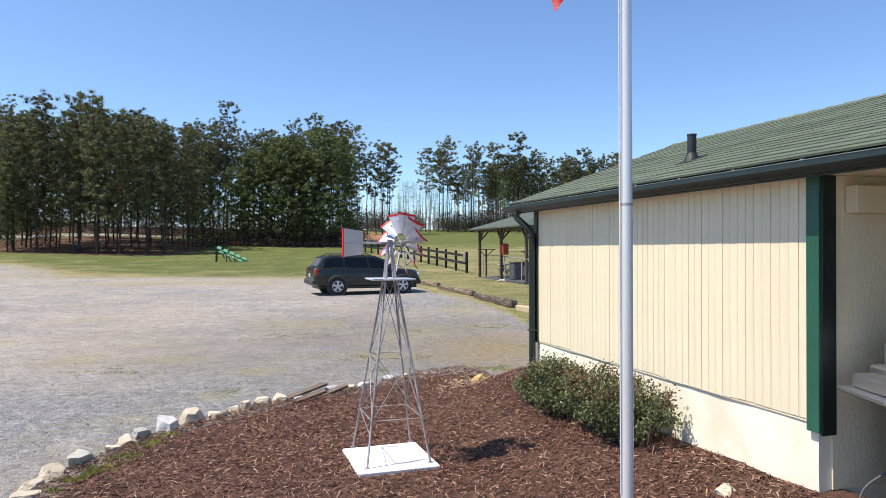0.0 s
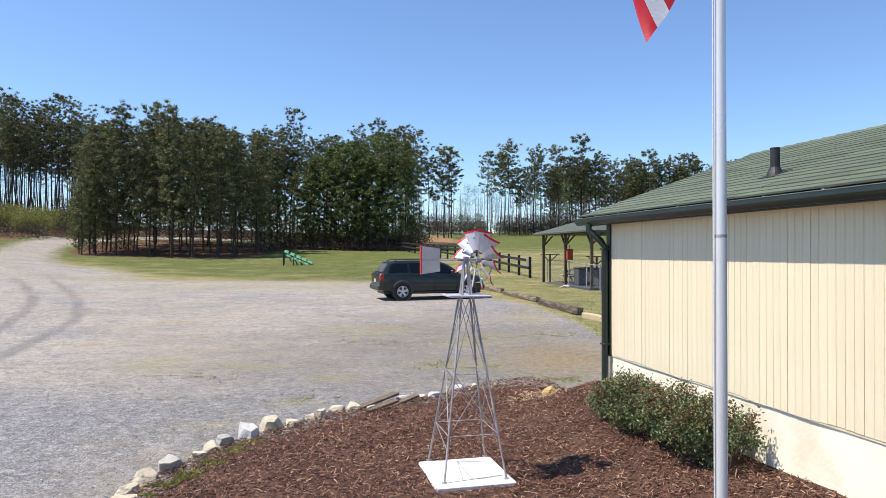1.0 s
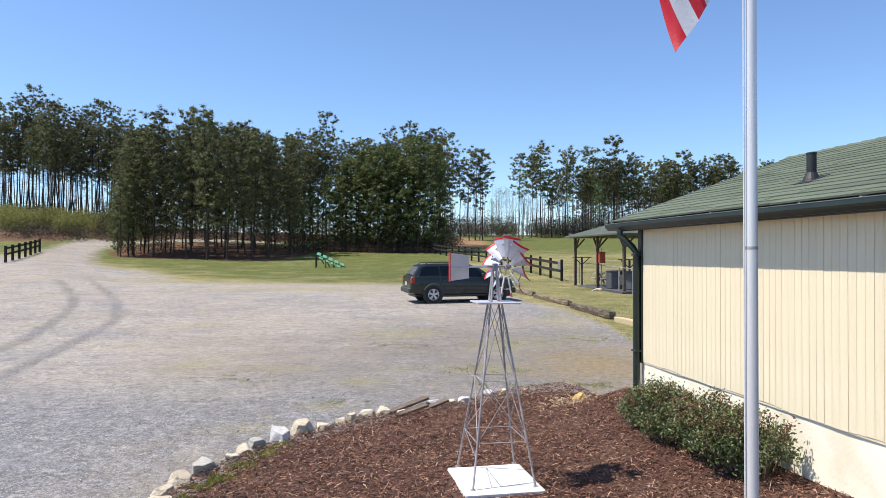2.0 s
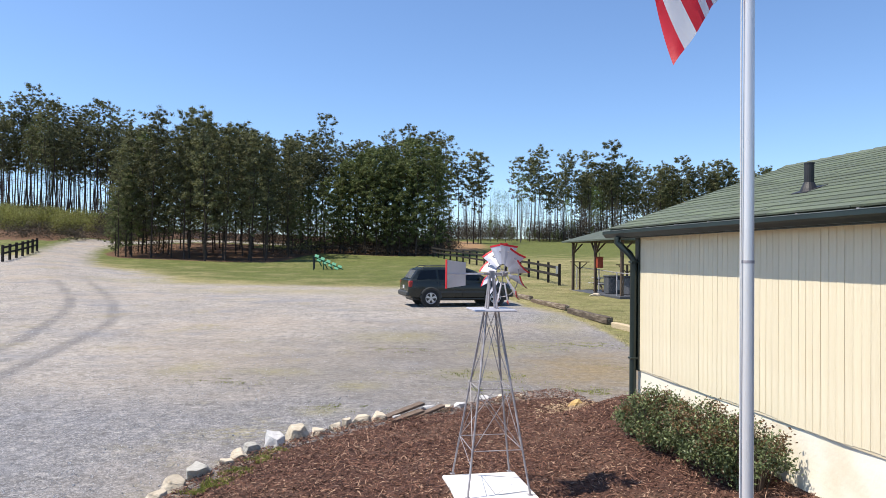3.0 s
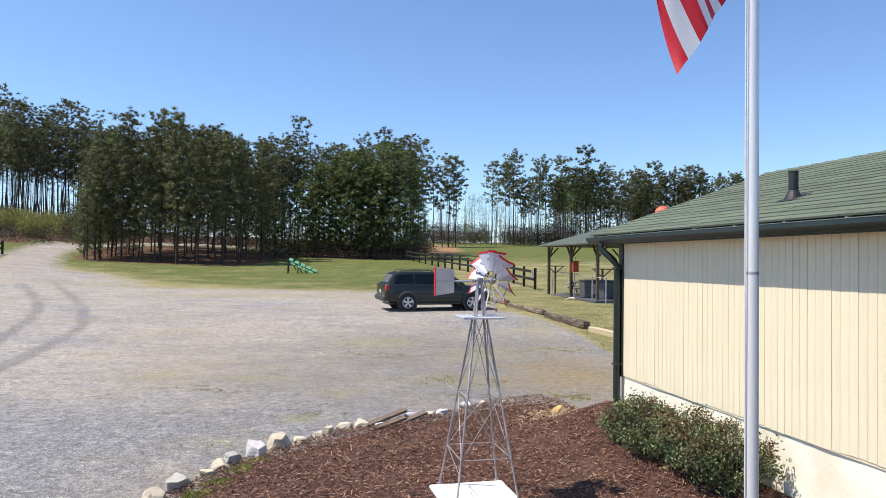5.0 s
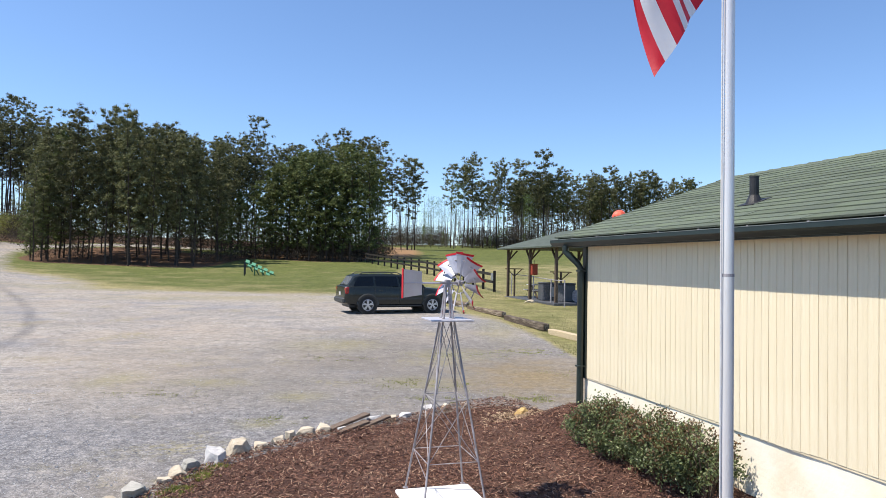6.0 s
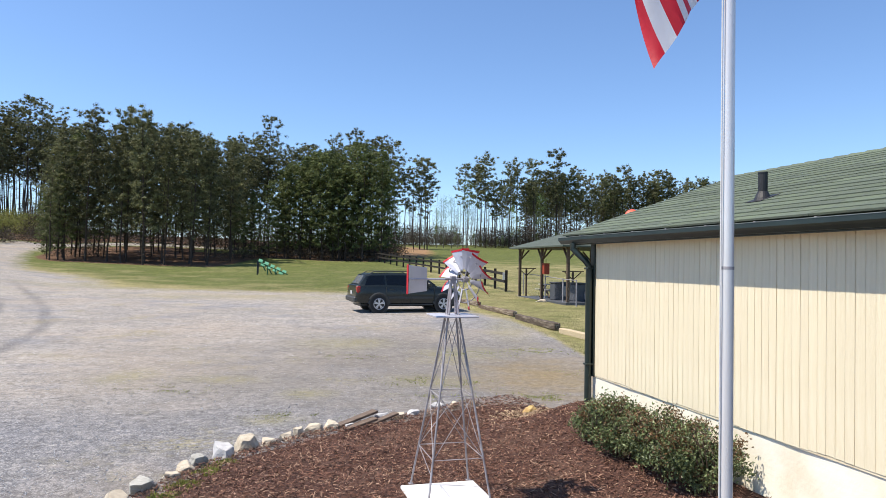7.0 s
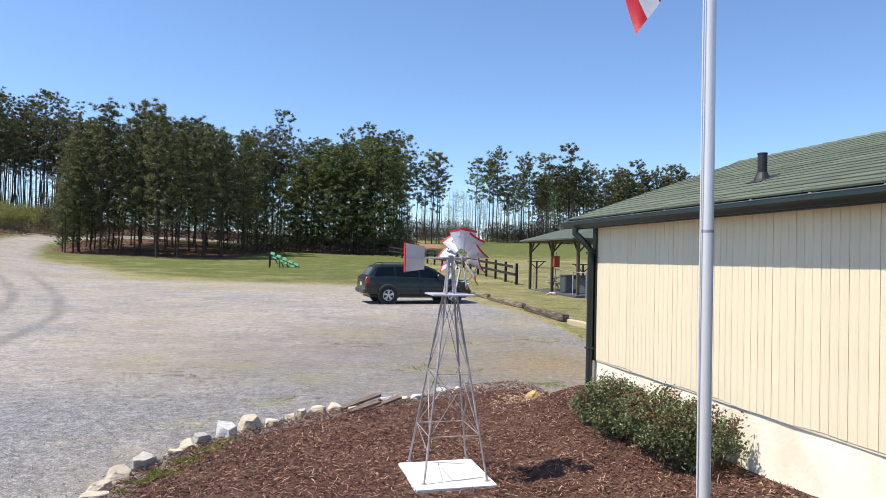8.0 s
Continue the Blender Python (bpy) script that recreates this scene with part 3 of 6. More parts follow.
def build_bed():
    cx, cy, rows = -0.2, 6.4, 46
    rim = []
    for (ax, ay), (bx, by) in zip(BED, BED[1:] + BED[:1]):
        rim += [(ax + (bx - ax) * k / 8, ay + (by - ay) * k / 8) for k in range(8)]
    n = len(rim)
    verts, faces = [(cx, cy, bed_height(cx, cy))], []
    for i in range(1, rows + 1):
        k = i / rows
        for bx, by in rim:
            x, y = cx + (bx - cx) * k, cy + (by - cy) * k
            edge = min(1, (1 - k) * 9)
            verts.append((x, y, bed_height(x, y) * edge - 0.04 * (1 - edge)))
    for k in range(n):
        faces.append((0, 1 + k, 1 + (k + 1) % n))
    for i in range(rows - 1):
        for k in range(n):
            a, b = 1 + i * n + k, 1 + i * n + (k + 1) % n
            faces.append((a, a + n, b + n, b))
    tagged(raw("mulch_bed", verts, faces, MULCH, None, smooth=True), "brown shredded bark mulch bed banked against house", "mulch bed", kind="structure")
    rng = np.random.default_rng(3)
    verts, faces = [], []
    while len(faces) < 2 * 62000:
        x, y = rng.uniform(-3.6, 2.6), rng.uniform(4.6, 11.6)
        if not in_bed(x, y) or (HOUSE_BACK @ Vector((x, y, 0))).x > -0.01 or on_pad(x, y):
            continue
        z = bed_height(x, y) + rng.uniform(0.0, 0.012)
        a, tip, size = rng.uniform(0, 6.28), rng.normal(0, 0.3), rng.uniform(0.011, 0.034) * (1.9 if rng.random() < 0.05 else 1)
        wide, roll = rng.uniform(0.002, 0.0045), rng.uniform(-0.9, 0.9)
        d = np.array((math.cos(a) * math.cos(tip), math.sin(a) * math.cos(tip), math.sin(tip)))
        s = np.array((-math.sin(a) * math.cos(roll), math.cos(a) * math.cos(roll), math.sin(roll))) * wide
        c, bow = np.array((x, y, z + abs(math.sin(tip)) * size * 0.6)), np.array((0, 0, rng.uniform(0, 0.007)))
        b = len(verts)
        verts += [c - d * size - s, c - d * size + s, c - s * 1.1 + bow, c + s * 1.1 + bow, c + d * size - s * 0.6, c + d * size + s * 0.6]
        faces += [(b, b + 2, b + 3, b + 1), (b + 2, b + 4, b + 5, b + 3)]
    tagged(raw("mulch_chips", verts, faces, CHIPS, None), "loose dark brown shredded bark chips", "mulch", kind="stuff")


build_bed()


def rock_mesh(seed, size, rough=0.18):
    """A broken boulder: a ball split along several planes, with chipped faces."""
    rng = random.Random(seed)
    bm = bmesh.new()
    bmesh.ops.create_icosphere(bm, subdivisions=4, radius=1)
    for v in bm.verts:
        v.co *= 1 + rough * noise.noise(v.co * 1.4 + Vector((seed * 3.1, 0, 0)))
    cuts = [(Vector((rng.uniform(-.25, .25), rng.uniform(-.45, 0), 1)).normalized(), rng.uniform(0.42, 0.60))]
    turn = rng.uniform(0, 6.28)
    for k in range(9):
        a = turn + k * 2.4 + rng.uniform(-.4, .4)
        cuts.append((Vector((math.cos(a), math.sin(a), rng.uniform(-0.25, 0.75))).normalized(), rng.uniform(0.42, 0.68)))
    for d, k in cuts:
        for v in bm.verts:
            over = v.co.dot(d) - k
            if over > 0:
                v.co -= d * over
    for v in bm.verts:
        v.co += v.co.normalized() * (0.055 * noise.noise(v.co * 3.2 + Vector((seed, 7, 0))) + 0.03 * noise.noise(v.co * 9 + Vector((0, seed, 3))))
        v.co = Vector((v.co.x * size[0] * 1.16, v.co.y * size[1] * 1.16, max(v.co.z, -0.4) * size[2] * 1.05))
    return bm


def boulder(x, y, z, size, turn, mat, seed, label):
    bm = rock_mesh(seed, size)
    ob = part("border_stone", bm, mat, None)
    ob.matrix_basis = pose(x, y, z + size[2] * 0.3, 0, 0, turn)
    return tagged(ob, label, "stone", "stones edging the mulch bed")


BUFF, WHITE, GREY = ("rough buff sandstone lump edging mulch bed", STONE_A), ("pale white quartz rock edging mulch bed", STONE_B), ("grey weathered rock edging mulch bed", STONE_C)
EDGING = ((-3.42, 6.02, .20, .13, .10, 60, BUFF), (-3.52, 6.32, .16, .11, .09, 80, BUFF), (-3.52, 6.62, .17, .12, .10, 95, BUFF), (-3.5, 7.02, .24, .16, .13, 75, GREY), (-3.38, 7.38, .13, .10, .08, 60, BUFF),
          (-3.34, 7.62, .14, .12, .10, 30, BUFF), (-3.3, 7.86, .17, .12, .14, 65, GREY), (-3.14, 8.16, .17, .14, .20, 50, WHITE), (-3.0, 8.5, .19, .15, .19, 20, BUFF), (-2.84, 8.76, .15, .11, .08, 55, BUFF),
          (-2.68, 9.02, .16, .11, .10, 60, BUFF), (-2.58, 9.2, .09, .08, .13, 20, BUFF), (-2.44, 9.4, .17, .13, .13, 40, BUFF), (-2.25, 9.62, .14, .12, .11, 15, BUFF), (-2.06, 9.7, .12, .10, .09, 50, WHITE),
          (-1.68, 10.2, .15, .10, .11, 35, WHITE), (-1.48, 10.38, .13, .10, .09, 10, BUFF), (-1.28, 10.55, .14, .11, .10, 30, WHITE), (-0.95, 11.1, .16, .11, .10, 25, WHITE), (-0.72, 11.22, .12, .10, .10, 0, BUFF), (-0.42, 11.45, .11, .09, .09, 10, BUFF))
for k, (x, y, a, b, c, turn, (label, mat)) in enumerate(EDGING):
    boulder(x, y, 0.0, (a, b, c), turn, mat, k + 2, label)
boulder(1.86, 5.35, bed_height(1.86, 5.35) - .02, (.13, .08, .05), 40, STONE_A, 41, "small flat buff stone on mulch by house")
boulder(2.28, 4.95, bed_height(2.28, 4.95) - .02, (.13, .09, .05), 10, STONE_A, 43, "small flat buff stone on mulch by house")


def plank(x, y, z, length, w, h, turn, tilt, mat, label):
    bm = boxed((-length / 2, -w / 2, 0), (length / 2, w / 2, h), 0.006)
    for v in bm.verts:
        v.co += Vector((0, 0.008, 0.006)) * noise.noise(v.co * 5 + Vector((x, y, 0)))
    ob = part("plank", bm, mat, None)
    ob.matrix_basis = pose(x, y, z, 0, tilt, turn)
    return tagged(ob, label, "plank", "old planks by the bed")


plank(-1.93, 9.72, 0.03, 0.62, 0.12, 0.034, 52, -7, PLANK, "short old weathered brown plank lying on stones")
plank(-1.97, 9.86, 0.085, 0.66, 0.12, 0.034, 50, -9, PLANK, "short old weathered brown plank lying on stones")
plank(-1.66, 9.98, 0.05, 0.58, 0.10, 0.032, 50, -9, PLANK, "short old weathered brown plank lying on stones")


def split_wood():
    bm = rock_mesh(77, (0.17, 0.085, 0.075), 0.5)
    ob = part("split_log", bm, STUMP, None)
    ob.matrix_basis = pose(0.36, 10.35, bed_height(0.36, 10.35) + 0.03, 0, -8, 40)
    tagged(ob, "yellow brown split log on mulch edge", "log")
    verts, faces = [], []
    rng = np.random.default_rng(8)
    for _ in range(900):
        x, y = 0.42 + rng.normal(0, 0.24), 10.12 + rng.normal(0, 0.22)
        z = max(bed_height(x, y), 0) + 0.012
        a, s = rng.uniform(0, 6.28), rng.uniform(0.012, 0.045)
        dx, dy = math.cos(a) * s, math.sin(a) * s
        b = len(verts)
        verts += [(x - dx, y - dy, z), (x + dy * .3, y - dx * .3, z + 0.015), (x + dx, y + dy, z), (x - dy * .3, y + dx * .3, z + 0.01)]
        faces.append((b, b + 1, b + 2, b + 3))
    tagged(raw("wood_chips", verts, faces, SAWDUST, None), "pale tan wood chips round split log", "wood chips", kind="stuff")


split_wood()


def pebbles():
    rng = np.random.default_rng(5)
    verts, faces = [], []
    while len(faces) < 4 * 20000:
        y = 5.0 + 20 * rng.random() ** 1.7
        x = rng.uniform(-1.1 * y, 2.5)
        if in_bed(x, y) or (HOUSE_BACK @ Vector((x, y, 0))).x > -0.1:
            continue
        s = rng.uniform(0.004, 0.011) * (1.9 if rng.random() < 0.03 else 1)
        z, a = land(x, y) + 0.012 * noise.noise((x * 0.35, y * 0.35, 0)), rng.uniform(0, 6.28)
        b = len(verts)
        for k in range(3):
            verts.append((x + s * math.cos(a + k * 2.1) * rng.uniform(.7, 1.4), y + s * math.sin(a + k * 2.1) * rng.uniform(.7, 1.4), z - 0.003))
        for k in range(3):
            verts.append((x + s * .7 * math.cos(a + .5 + k * 2.1), y + s * .7 * math.sin(a + .5 + k * 2.1), z + s * rng.uniform(.4, .9)))
        faces += [(b, b + 1, b + 4, b + 3), (b + 1, b + 2, b + 5, b + 4), (b + 2, b, b + 3, b + 5), (b + 3, b + 4, b + 5)]
    tagged(raw("loose_gravel", verts, faces, PEBBLE, None), "loose grey gravel stones over the lot", "gravel", kind="stuff")


def blades(name, mat, label, count, place, tall, wide, seed, lift=0.0):
    rng = np.random.default_rng(seed)
    verts, faces = [], []
    tries = 0
    while len(faces) < count and tries < count * 6:
        tries += 1
        spot = place(rng)
        if spot is None:
            continue
        x, y, z = spot
        h, a, w = tall * rng.uniform(0.5, 1.2), rng.uniform(0, 6.28), wide * rng.uniform(0.7, 1.3)
        lean = h * rng.uniform(0.1, 0.8)
        b = len(verts)
        verts += [(x - w * math.sin(a), y + w * math.cos(a), z - .01), (x + w * math.sin(a), y - w * math.cos(a), z - .01), (x + lean * math.cos(a), y + lean * math.sin(a), z + h + lift)]
        faces.append((b, b + 1, b + 2))
    tagged(raw(name, verts, faces, mat, None), label, "grass", kind="stuff")


def lawn_spot(rng):
    y = 18 + 56 * rng.random() ** 1.3
    x = rng.uniform(-0.62 * y, 0.16 * y)
    g = masks(x, y)
    return None if g[0] + rng.normal(0, 0.12) > 0.5 else (x, y, land(x, y))


def weed_spot(rng):
    k = rng.random()
    x, y = -3.42 + 0.25 * k + rng.normal(0, .06), 6.2 + 1.7 * k + rng.normal(0, .08)
    return None if noise.noise((x * 5, y * 5, 6)) < -0.05 else (x + .15, y, max(0, bed_height(x, y)) + .01)


PATCHES = ((-1.2, 13.5, 1.2), (-2.9, 10.3, .5), (-0.9, 11.9, .6), (-5.6, 12.0, .8), (0.9, 12.2, .7), (-3.6, 16.5, .8), (1.6, 15.0, .8), (-0.6, 17.5, 1.0), (1.2, 18.4, .9))


def lot_weed_spot(rng):
    px, py, r = PATCHES[rng.integers(len(PATCHES))]
    x, y = px + rng.normal(0, r * .6), py + rng.normal(0, r * .3)
    return None if in_bed(x, y) or noise.noise((x * 3, y * 3, 2)) < 0.05 else (x, y, land(x, y))


pebbles()
blades("lawn_grass", GRASS_BLADE, "short patchy green and straw lawn grass", 60000, lawn_spot, 0.045, 0.006, 11)
blades("bed_weeds", WEED, "low yellow green weeds behind border stones", 2200, weed_spot, 0.022, 0.009, 12)
blades("lot_weeds", WEED, "thin dry grass tufts growing in gravel", 5000, lot_weed_spot, 0.02, 0.006, 13)

# ---- house ----
house = thing("house", HOUSE, "low cream wooden house with green gabled shingle roof", "house")
LONG, EAVE, EAVE_Z, PITCH = 4.392, -0.225, 2.585, 0.352
ROOF_END, RIDGE_X, RIDGE_Y = -7.5, 2.3, 0.345
RIDGE_Z = EAVE_Z + (RIDGE_X - EAVE) * PITCH
BACK = 4.6


def build_house():
    bm = boxed((0.022, -LONG + 0.02, -0.1), (BACK, -0.02, 0.85))
    bmesh.ops.subdivide_edges(bm, edges=bm.edges, cuts=14, use_grid_fill=True)
    for v in bm.verts:
        v.co.x += 0.012 * noise.noise((v.co.y * 1.6, v.co.z * 2.2, 1)) if v.co.x < 0.5 else 0
    part("foundation", bm, CREAM_BASE, house, "cream painted rendered foundation", smooth=False)
    bm = boxed((0.0105, -LONG, 0.84), (0.12, 0, 2.49))
    wall = part("wall", bm, CREAM, house, "cream grooved plywood siding")
    part("end_wall", boxed((0.12, -LONG, 0.40), (BACK, -LONG + 0.1, 2.49)), CREAM, house)
    part("far_wall", boxed((0.12, -0.1, 0.84), (BACK, 0, 2.49)), CREAM, house)
    part("back_wall", boxed((BACK - 0.1, ROOF_END + 0.2, -0.1), (BACK, 0, 2.49)), CREAM, house)
    # Unseen closing wall, added to carry the roof and keep the porch dim.
    part("porch_wall", boxed((0.0, ROOF_END + 0.15, -0.1), (BACK - 0.1, ROOF_END + 0.25, 2.6)), CREAM, house)
    # Assumed slab out of view, dark so little light bounces onto the end wall.
    part("porch_slab", boxed((1.1, ROOF_END + 0.26, -0.1), (BACK - 0.1, -LONG - 0.04, 0.30), 0.01), GREY_BIN, house, "dark grey concrete porch slab")
    part("header", boxed((0.22, -LONG - 0.10, 2.24), (BACK, -LONG - 0.005, 2.42), 0.004), CREAM, house, "cream header beam over porch")
    part("trim", boxed((-0.018, -LONG - 0.02, 0.79), (0.010, -LONG + 0.085, 2.488), 0.003), GREEN_TRIM, house, "dark green corner board")
    # Porch side of the corner: darker gutter colour stands in for its shade.
    part("trim", boxed((0.0125, -LONG - 0.022, 0.77), (0.13, -LONG - 0.003, 2.486), 0.003), GUTTER, house, "dark green corner board")
    part("trim", boxed((-0.016, -0.085, 0.84), (0.010, 0.012, 2.488), 0.003), GUTTER, house, "dark green corner board")
    part("soffit", boxed((EAVE + 0.09, ROOF_END, 2.492), (BACK + 0.2, 0.30, 2.510)), CREAM, house)
    part("fascia", boxed((EAVE + 0.062, ROOF_END, 2.462), (EAVE + 0.088, 0.32, 2.565), 0.003), GUTTER, house, "dark green fascia board")
    for x0 in (EAVE + 0.03, BACK + 0.2):
        part("rake_board", beamed((x0, 0.325, 2.535), (RIDGE_X, 0.325, RIDGE_Z - 0.075), 0.025, 0.12), GREEN_TRIM, house, "dark green rake board")
    # gutter trough
    outer = ((EAVE + 0.058, 2.476), (EAVE + 0.012, 2.476), (EAVE - 0.012, 2.505), (EAVE - 0.03, 2.522), (EAVE - 0.03, 2.558), (EAVE - 0.018, 2.558), (EAVE - 0.018, 2.528), (EAVE + 0.0, 2.512), (EAVE + 0.018, 2.488), (EAVE + 0.048, 2.488), (EAVE + 0.048, 2.562), (EAVE + 0.058, 2.562))
    gutter = part("gutter", sweep(outer, ROOF_END, 0.47), GUTTER, house, "dark green metal gutter")
    part("lip", boxed((EAVE - 0.034, ROOF_END, 2.5585), (EAVE - 0.014, 0.47, 2.564), 0.001), GUTTER_LIP, gutter, "pale gutter lip with painted highlight")
    part("end_cap", sweep(((EAVE + 0.056, 2.478), (EAVE + 0.012, 2.478), (EAVE - 0.012, 2.507), (EAVE - 0.028, 2.524), (EAVE - 0.028, 2.556), (EAVE + 0.056, 2.560)), 0.462, 0.468), GUTTER, gutter)
    for y in np.arange(-7.0, 0.3, 0.62):
        part("gutter_strap", boxed((EAVE - 0.030, y, 2.5645), (EAVE + 0.056, y + 0.024, 2.571)), GALV, gutter, "bare metal gutter strap")
    # downspout at the far corner
    ds = part("downspout", tube(bmesh.new(), ((EAVE + 0.015, 0.10, 2.485), (EAVE + 0.015, 0.10, 2.41), (EAVE + 0.05, 0.06, 2.36), (-0.10, -0.01, 2.27), (-0.058, -0.035, 2.19), (-0.058, -0.035, 1.0), (-0.058, -0.035, 0.50)), 0.042, 12), GUTTER, house, "dark green downspout", smooth=True)
    part("shoe", piped(((-0.058, -0.035, 0.53), (-0.07, -0.03, 0.47), (-0.14, 0.0, 0.41)), (0.047, 0.05, 0.055), 10), GREEN_TRIM, ds, smooth=True)
    for z in (0.98, 2.16):
        part("clip", boxed((-0.105, -0.085, z), (-0.017, 0.012, z + 0.022), 0.002), GUTTER, ds)
    # boards between the grooves
    step = LONG / 52
    made = {}
    rng = random.Random(4)
    for k in range(52):
        y = -LONG + 0.004 + k * step
        gap = rng.choice((0.002, 0.003, 0.0045))
        if gap not in made:
            bm = boxed((0.0065, 0, 0), (0.0105, step - gap, 1.635), 0.001)
            ob = part("siding_board", bm, CREAM, wall)
            made[gap] = ob.data
        else:
            ob = link_mesh("siding_board", made[gap], None, wall)
        ob.location = (rng.uniform(-0.0012, 0.0008), y, 0.852 + 0.009 * math.sin(k * 0.32) + 0.004 * math.sin(k * 0.9 + 1))
    # roof deck
    far = 0.345
    deck = bmesh.new()
    low = EAVE_Z - 0.018
    c = [deck.verts.new(v) for v in ((EAVE + 0.02, ROOF_END, low), (EAVE + 0.02, far, low), (RIDGE_X, RIDGE_Y, RIDGE_Z - 0.02), (RIDGE_X, ROOF_END, RIDGE_Z - 0.02), (BACK + 0.24, far, low), (BACK + 0.24, ROOF_END, low))]
    for f in ((0, 1, 2, 3), (1, 4, 2), (4, 5, 3, 2), (0, 3, 5), (0, 5, 4, 1)):
        deck.faces.new([c[i] for i in f])
    roof = part("roof", deck, SHINGLE, house, "green asphalt shingle roof")
    gable = bmesh.new()
    for y in (-0.1, 0.0):
        gable.verts.new((0.0, y, 2.5)), gable.verts.new((BACK, y, 2.5)), gable.verts.new((RIDGE_X, y, RIDGE_Z - 0.05))
    gv = list(gable.verts)
    for q in ((0, 1, 2), (5, 4, 3), (0, 3, 4, 1), (1, 4, 5, 2), (2, 5, 3, 0)):
        gable.faces.new([gv[n] for n in q])
    part("gable_wall", gable, CREAM, house)
    # shingle courses, each lapped over the one below
    slope = math.atan(PITCH)
    run = math.hypot(RIDGE_X - EAVE, RIDGE_Z - EAVE_Z)
    expo = 0.142
    rows = int(run / expo) + 1
    turn = Matrix.Translation((EAVE - 0.012, 0, EAVE_Z - 0.008)) @ Matrix.Rotation(-slope, 4, "Y")
    sizes = {}
    for i in range(rows):
        s = i * expo
        end = far - 0.01
        y = ROOF_END
        width = 0.92
        while y < end - 0.02:
            w = min(0.31 if i % 2 and y == ROOF_END else width, end - y)
            key = (round(w, 3), i == 0)
            if key not in sizes:
                bm = bmesh.new()
                t = 0.016 if i == 0 else 0.011
                v = [bm.verts.new(p) for p in ((-0.012, 0.003, 0), (0.165, 0.003, -0.006), (0.165, w - 0.003, -0.006), (-0.012, w - 0.003, 0), (-0.012, 0.003, t), (0.165, 0.003, 0.002), (0.165, w - 0.003, 0.002), (-0.012, w - 0.003, t))]
                for f in ((0, 3, 2, 1), (4, 5, 6, 7), (0, 1, 5, 4), (1, 2, 6, 5), (2, 3, 7, 6), (3, 0, 4, 7)):
                    bm.faces.new([v[q] for q in f])
                ob = part("shingle", bm, SHINGLE, roof)
                sizes[key] = ob.data
            else:
                ob = link_mesh("shingle", sizes[key], None, roof)
            ob.matrix_basis = turn @ Matrix.Translation((s, y, 0.004 + rng.uniform(0, 0.003))) @ Matrix.Rotation(rng.uniform(-0.012, 0.012), 4, "Y")
            y += w
    # ridge caps
    b = Vector((RIDGE_X, RIDGE_Y, RIDGE_Z + 0.005))
    for p, q, n in ((b, Vector((RIDGE_X, ROOF_END, RIDGE_Z + 0.005)), 36),):
        d = (q - p) / n
        across = Vector((-d.y, d.x, 0)).normalized() * 0.09
        for k in range(n):
            o = p + d * k
            bm = bmesh.new()
            v = [bm.verts.new(w) for w in (o - across - Vector((0, 0, .028)), o + Vector((0, 0, .018)), o + across - Vector((0, 0, .028)), o + d * 1.1 + across - Vector((0, 0, .035)), o + d * 1.1 + Vector((0, 0, .008)), o + d * 1.1 - across - Vector((0, 0, .035)), o - Vector((0, 0, .02)))]
            for f in ((0, 1, 4, 5), (1, 2, 3, 4), (0, 6, 1), (6, 2, 1)):
                bm.faces.new([v[q2] for q2 in f])
            part("ridge_shingle", bm, SHINGLE, roof)
    # vent pipe
    vx, vy = 0.505, -2.43
    vz = EAVE_Z + (vx - EAVE) * PITCH
    vent = part("vent_pipe", piped(((vx, vy, vz - 0.03), (vx, vy, vz + 0.25)), 0.042, 18), BLACK_METAL, house, "black plumbing vent pipe", smooth=False)
    part("boot", piped(((vx, vy, vz - 0.03), (vx, vy, vz + 0.02), (vx, vy, vz + 0.06), (vx, vy, vz + 0.075)), (0.088, 0.070, 0.052, 0.046), 18), BLACK_METAL, vent)
    part("rim", piped(((vx, vy, vz + 0.243), (vx, vy, vz + 0.255)), 0.045, 18), BLACK_METAL, vent)
    bm = boxed((-0.115, -0.105, -0.004), (0.115, 0.105, 0.004), 0.002, Matrix.Translation((vx, vy, vz + 0.012)) @ Matrix.Rotation(-slope, 4, "Y"))
    part("flashing", bm, BLACK_METAL, vent)


build_house()


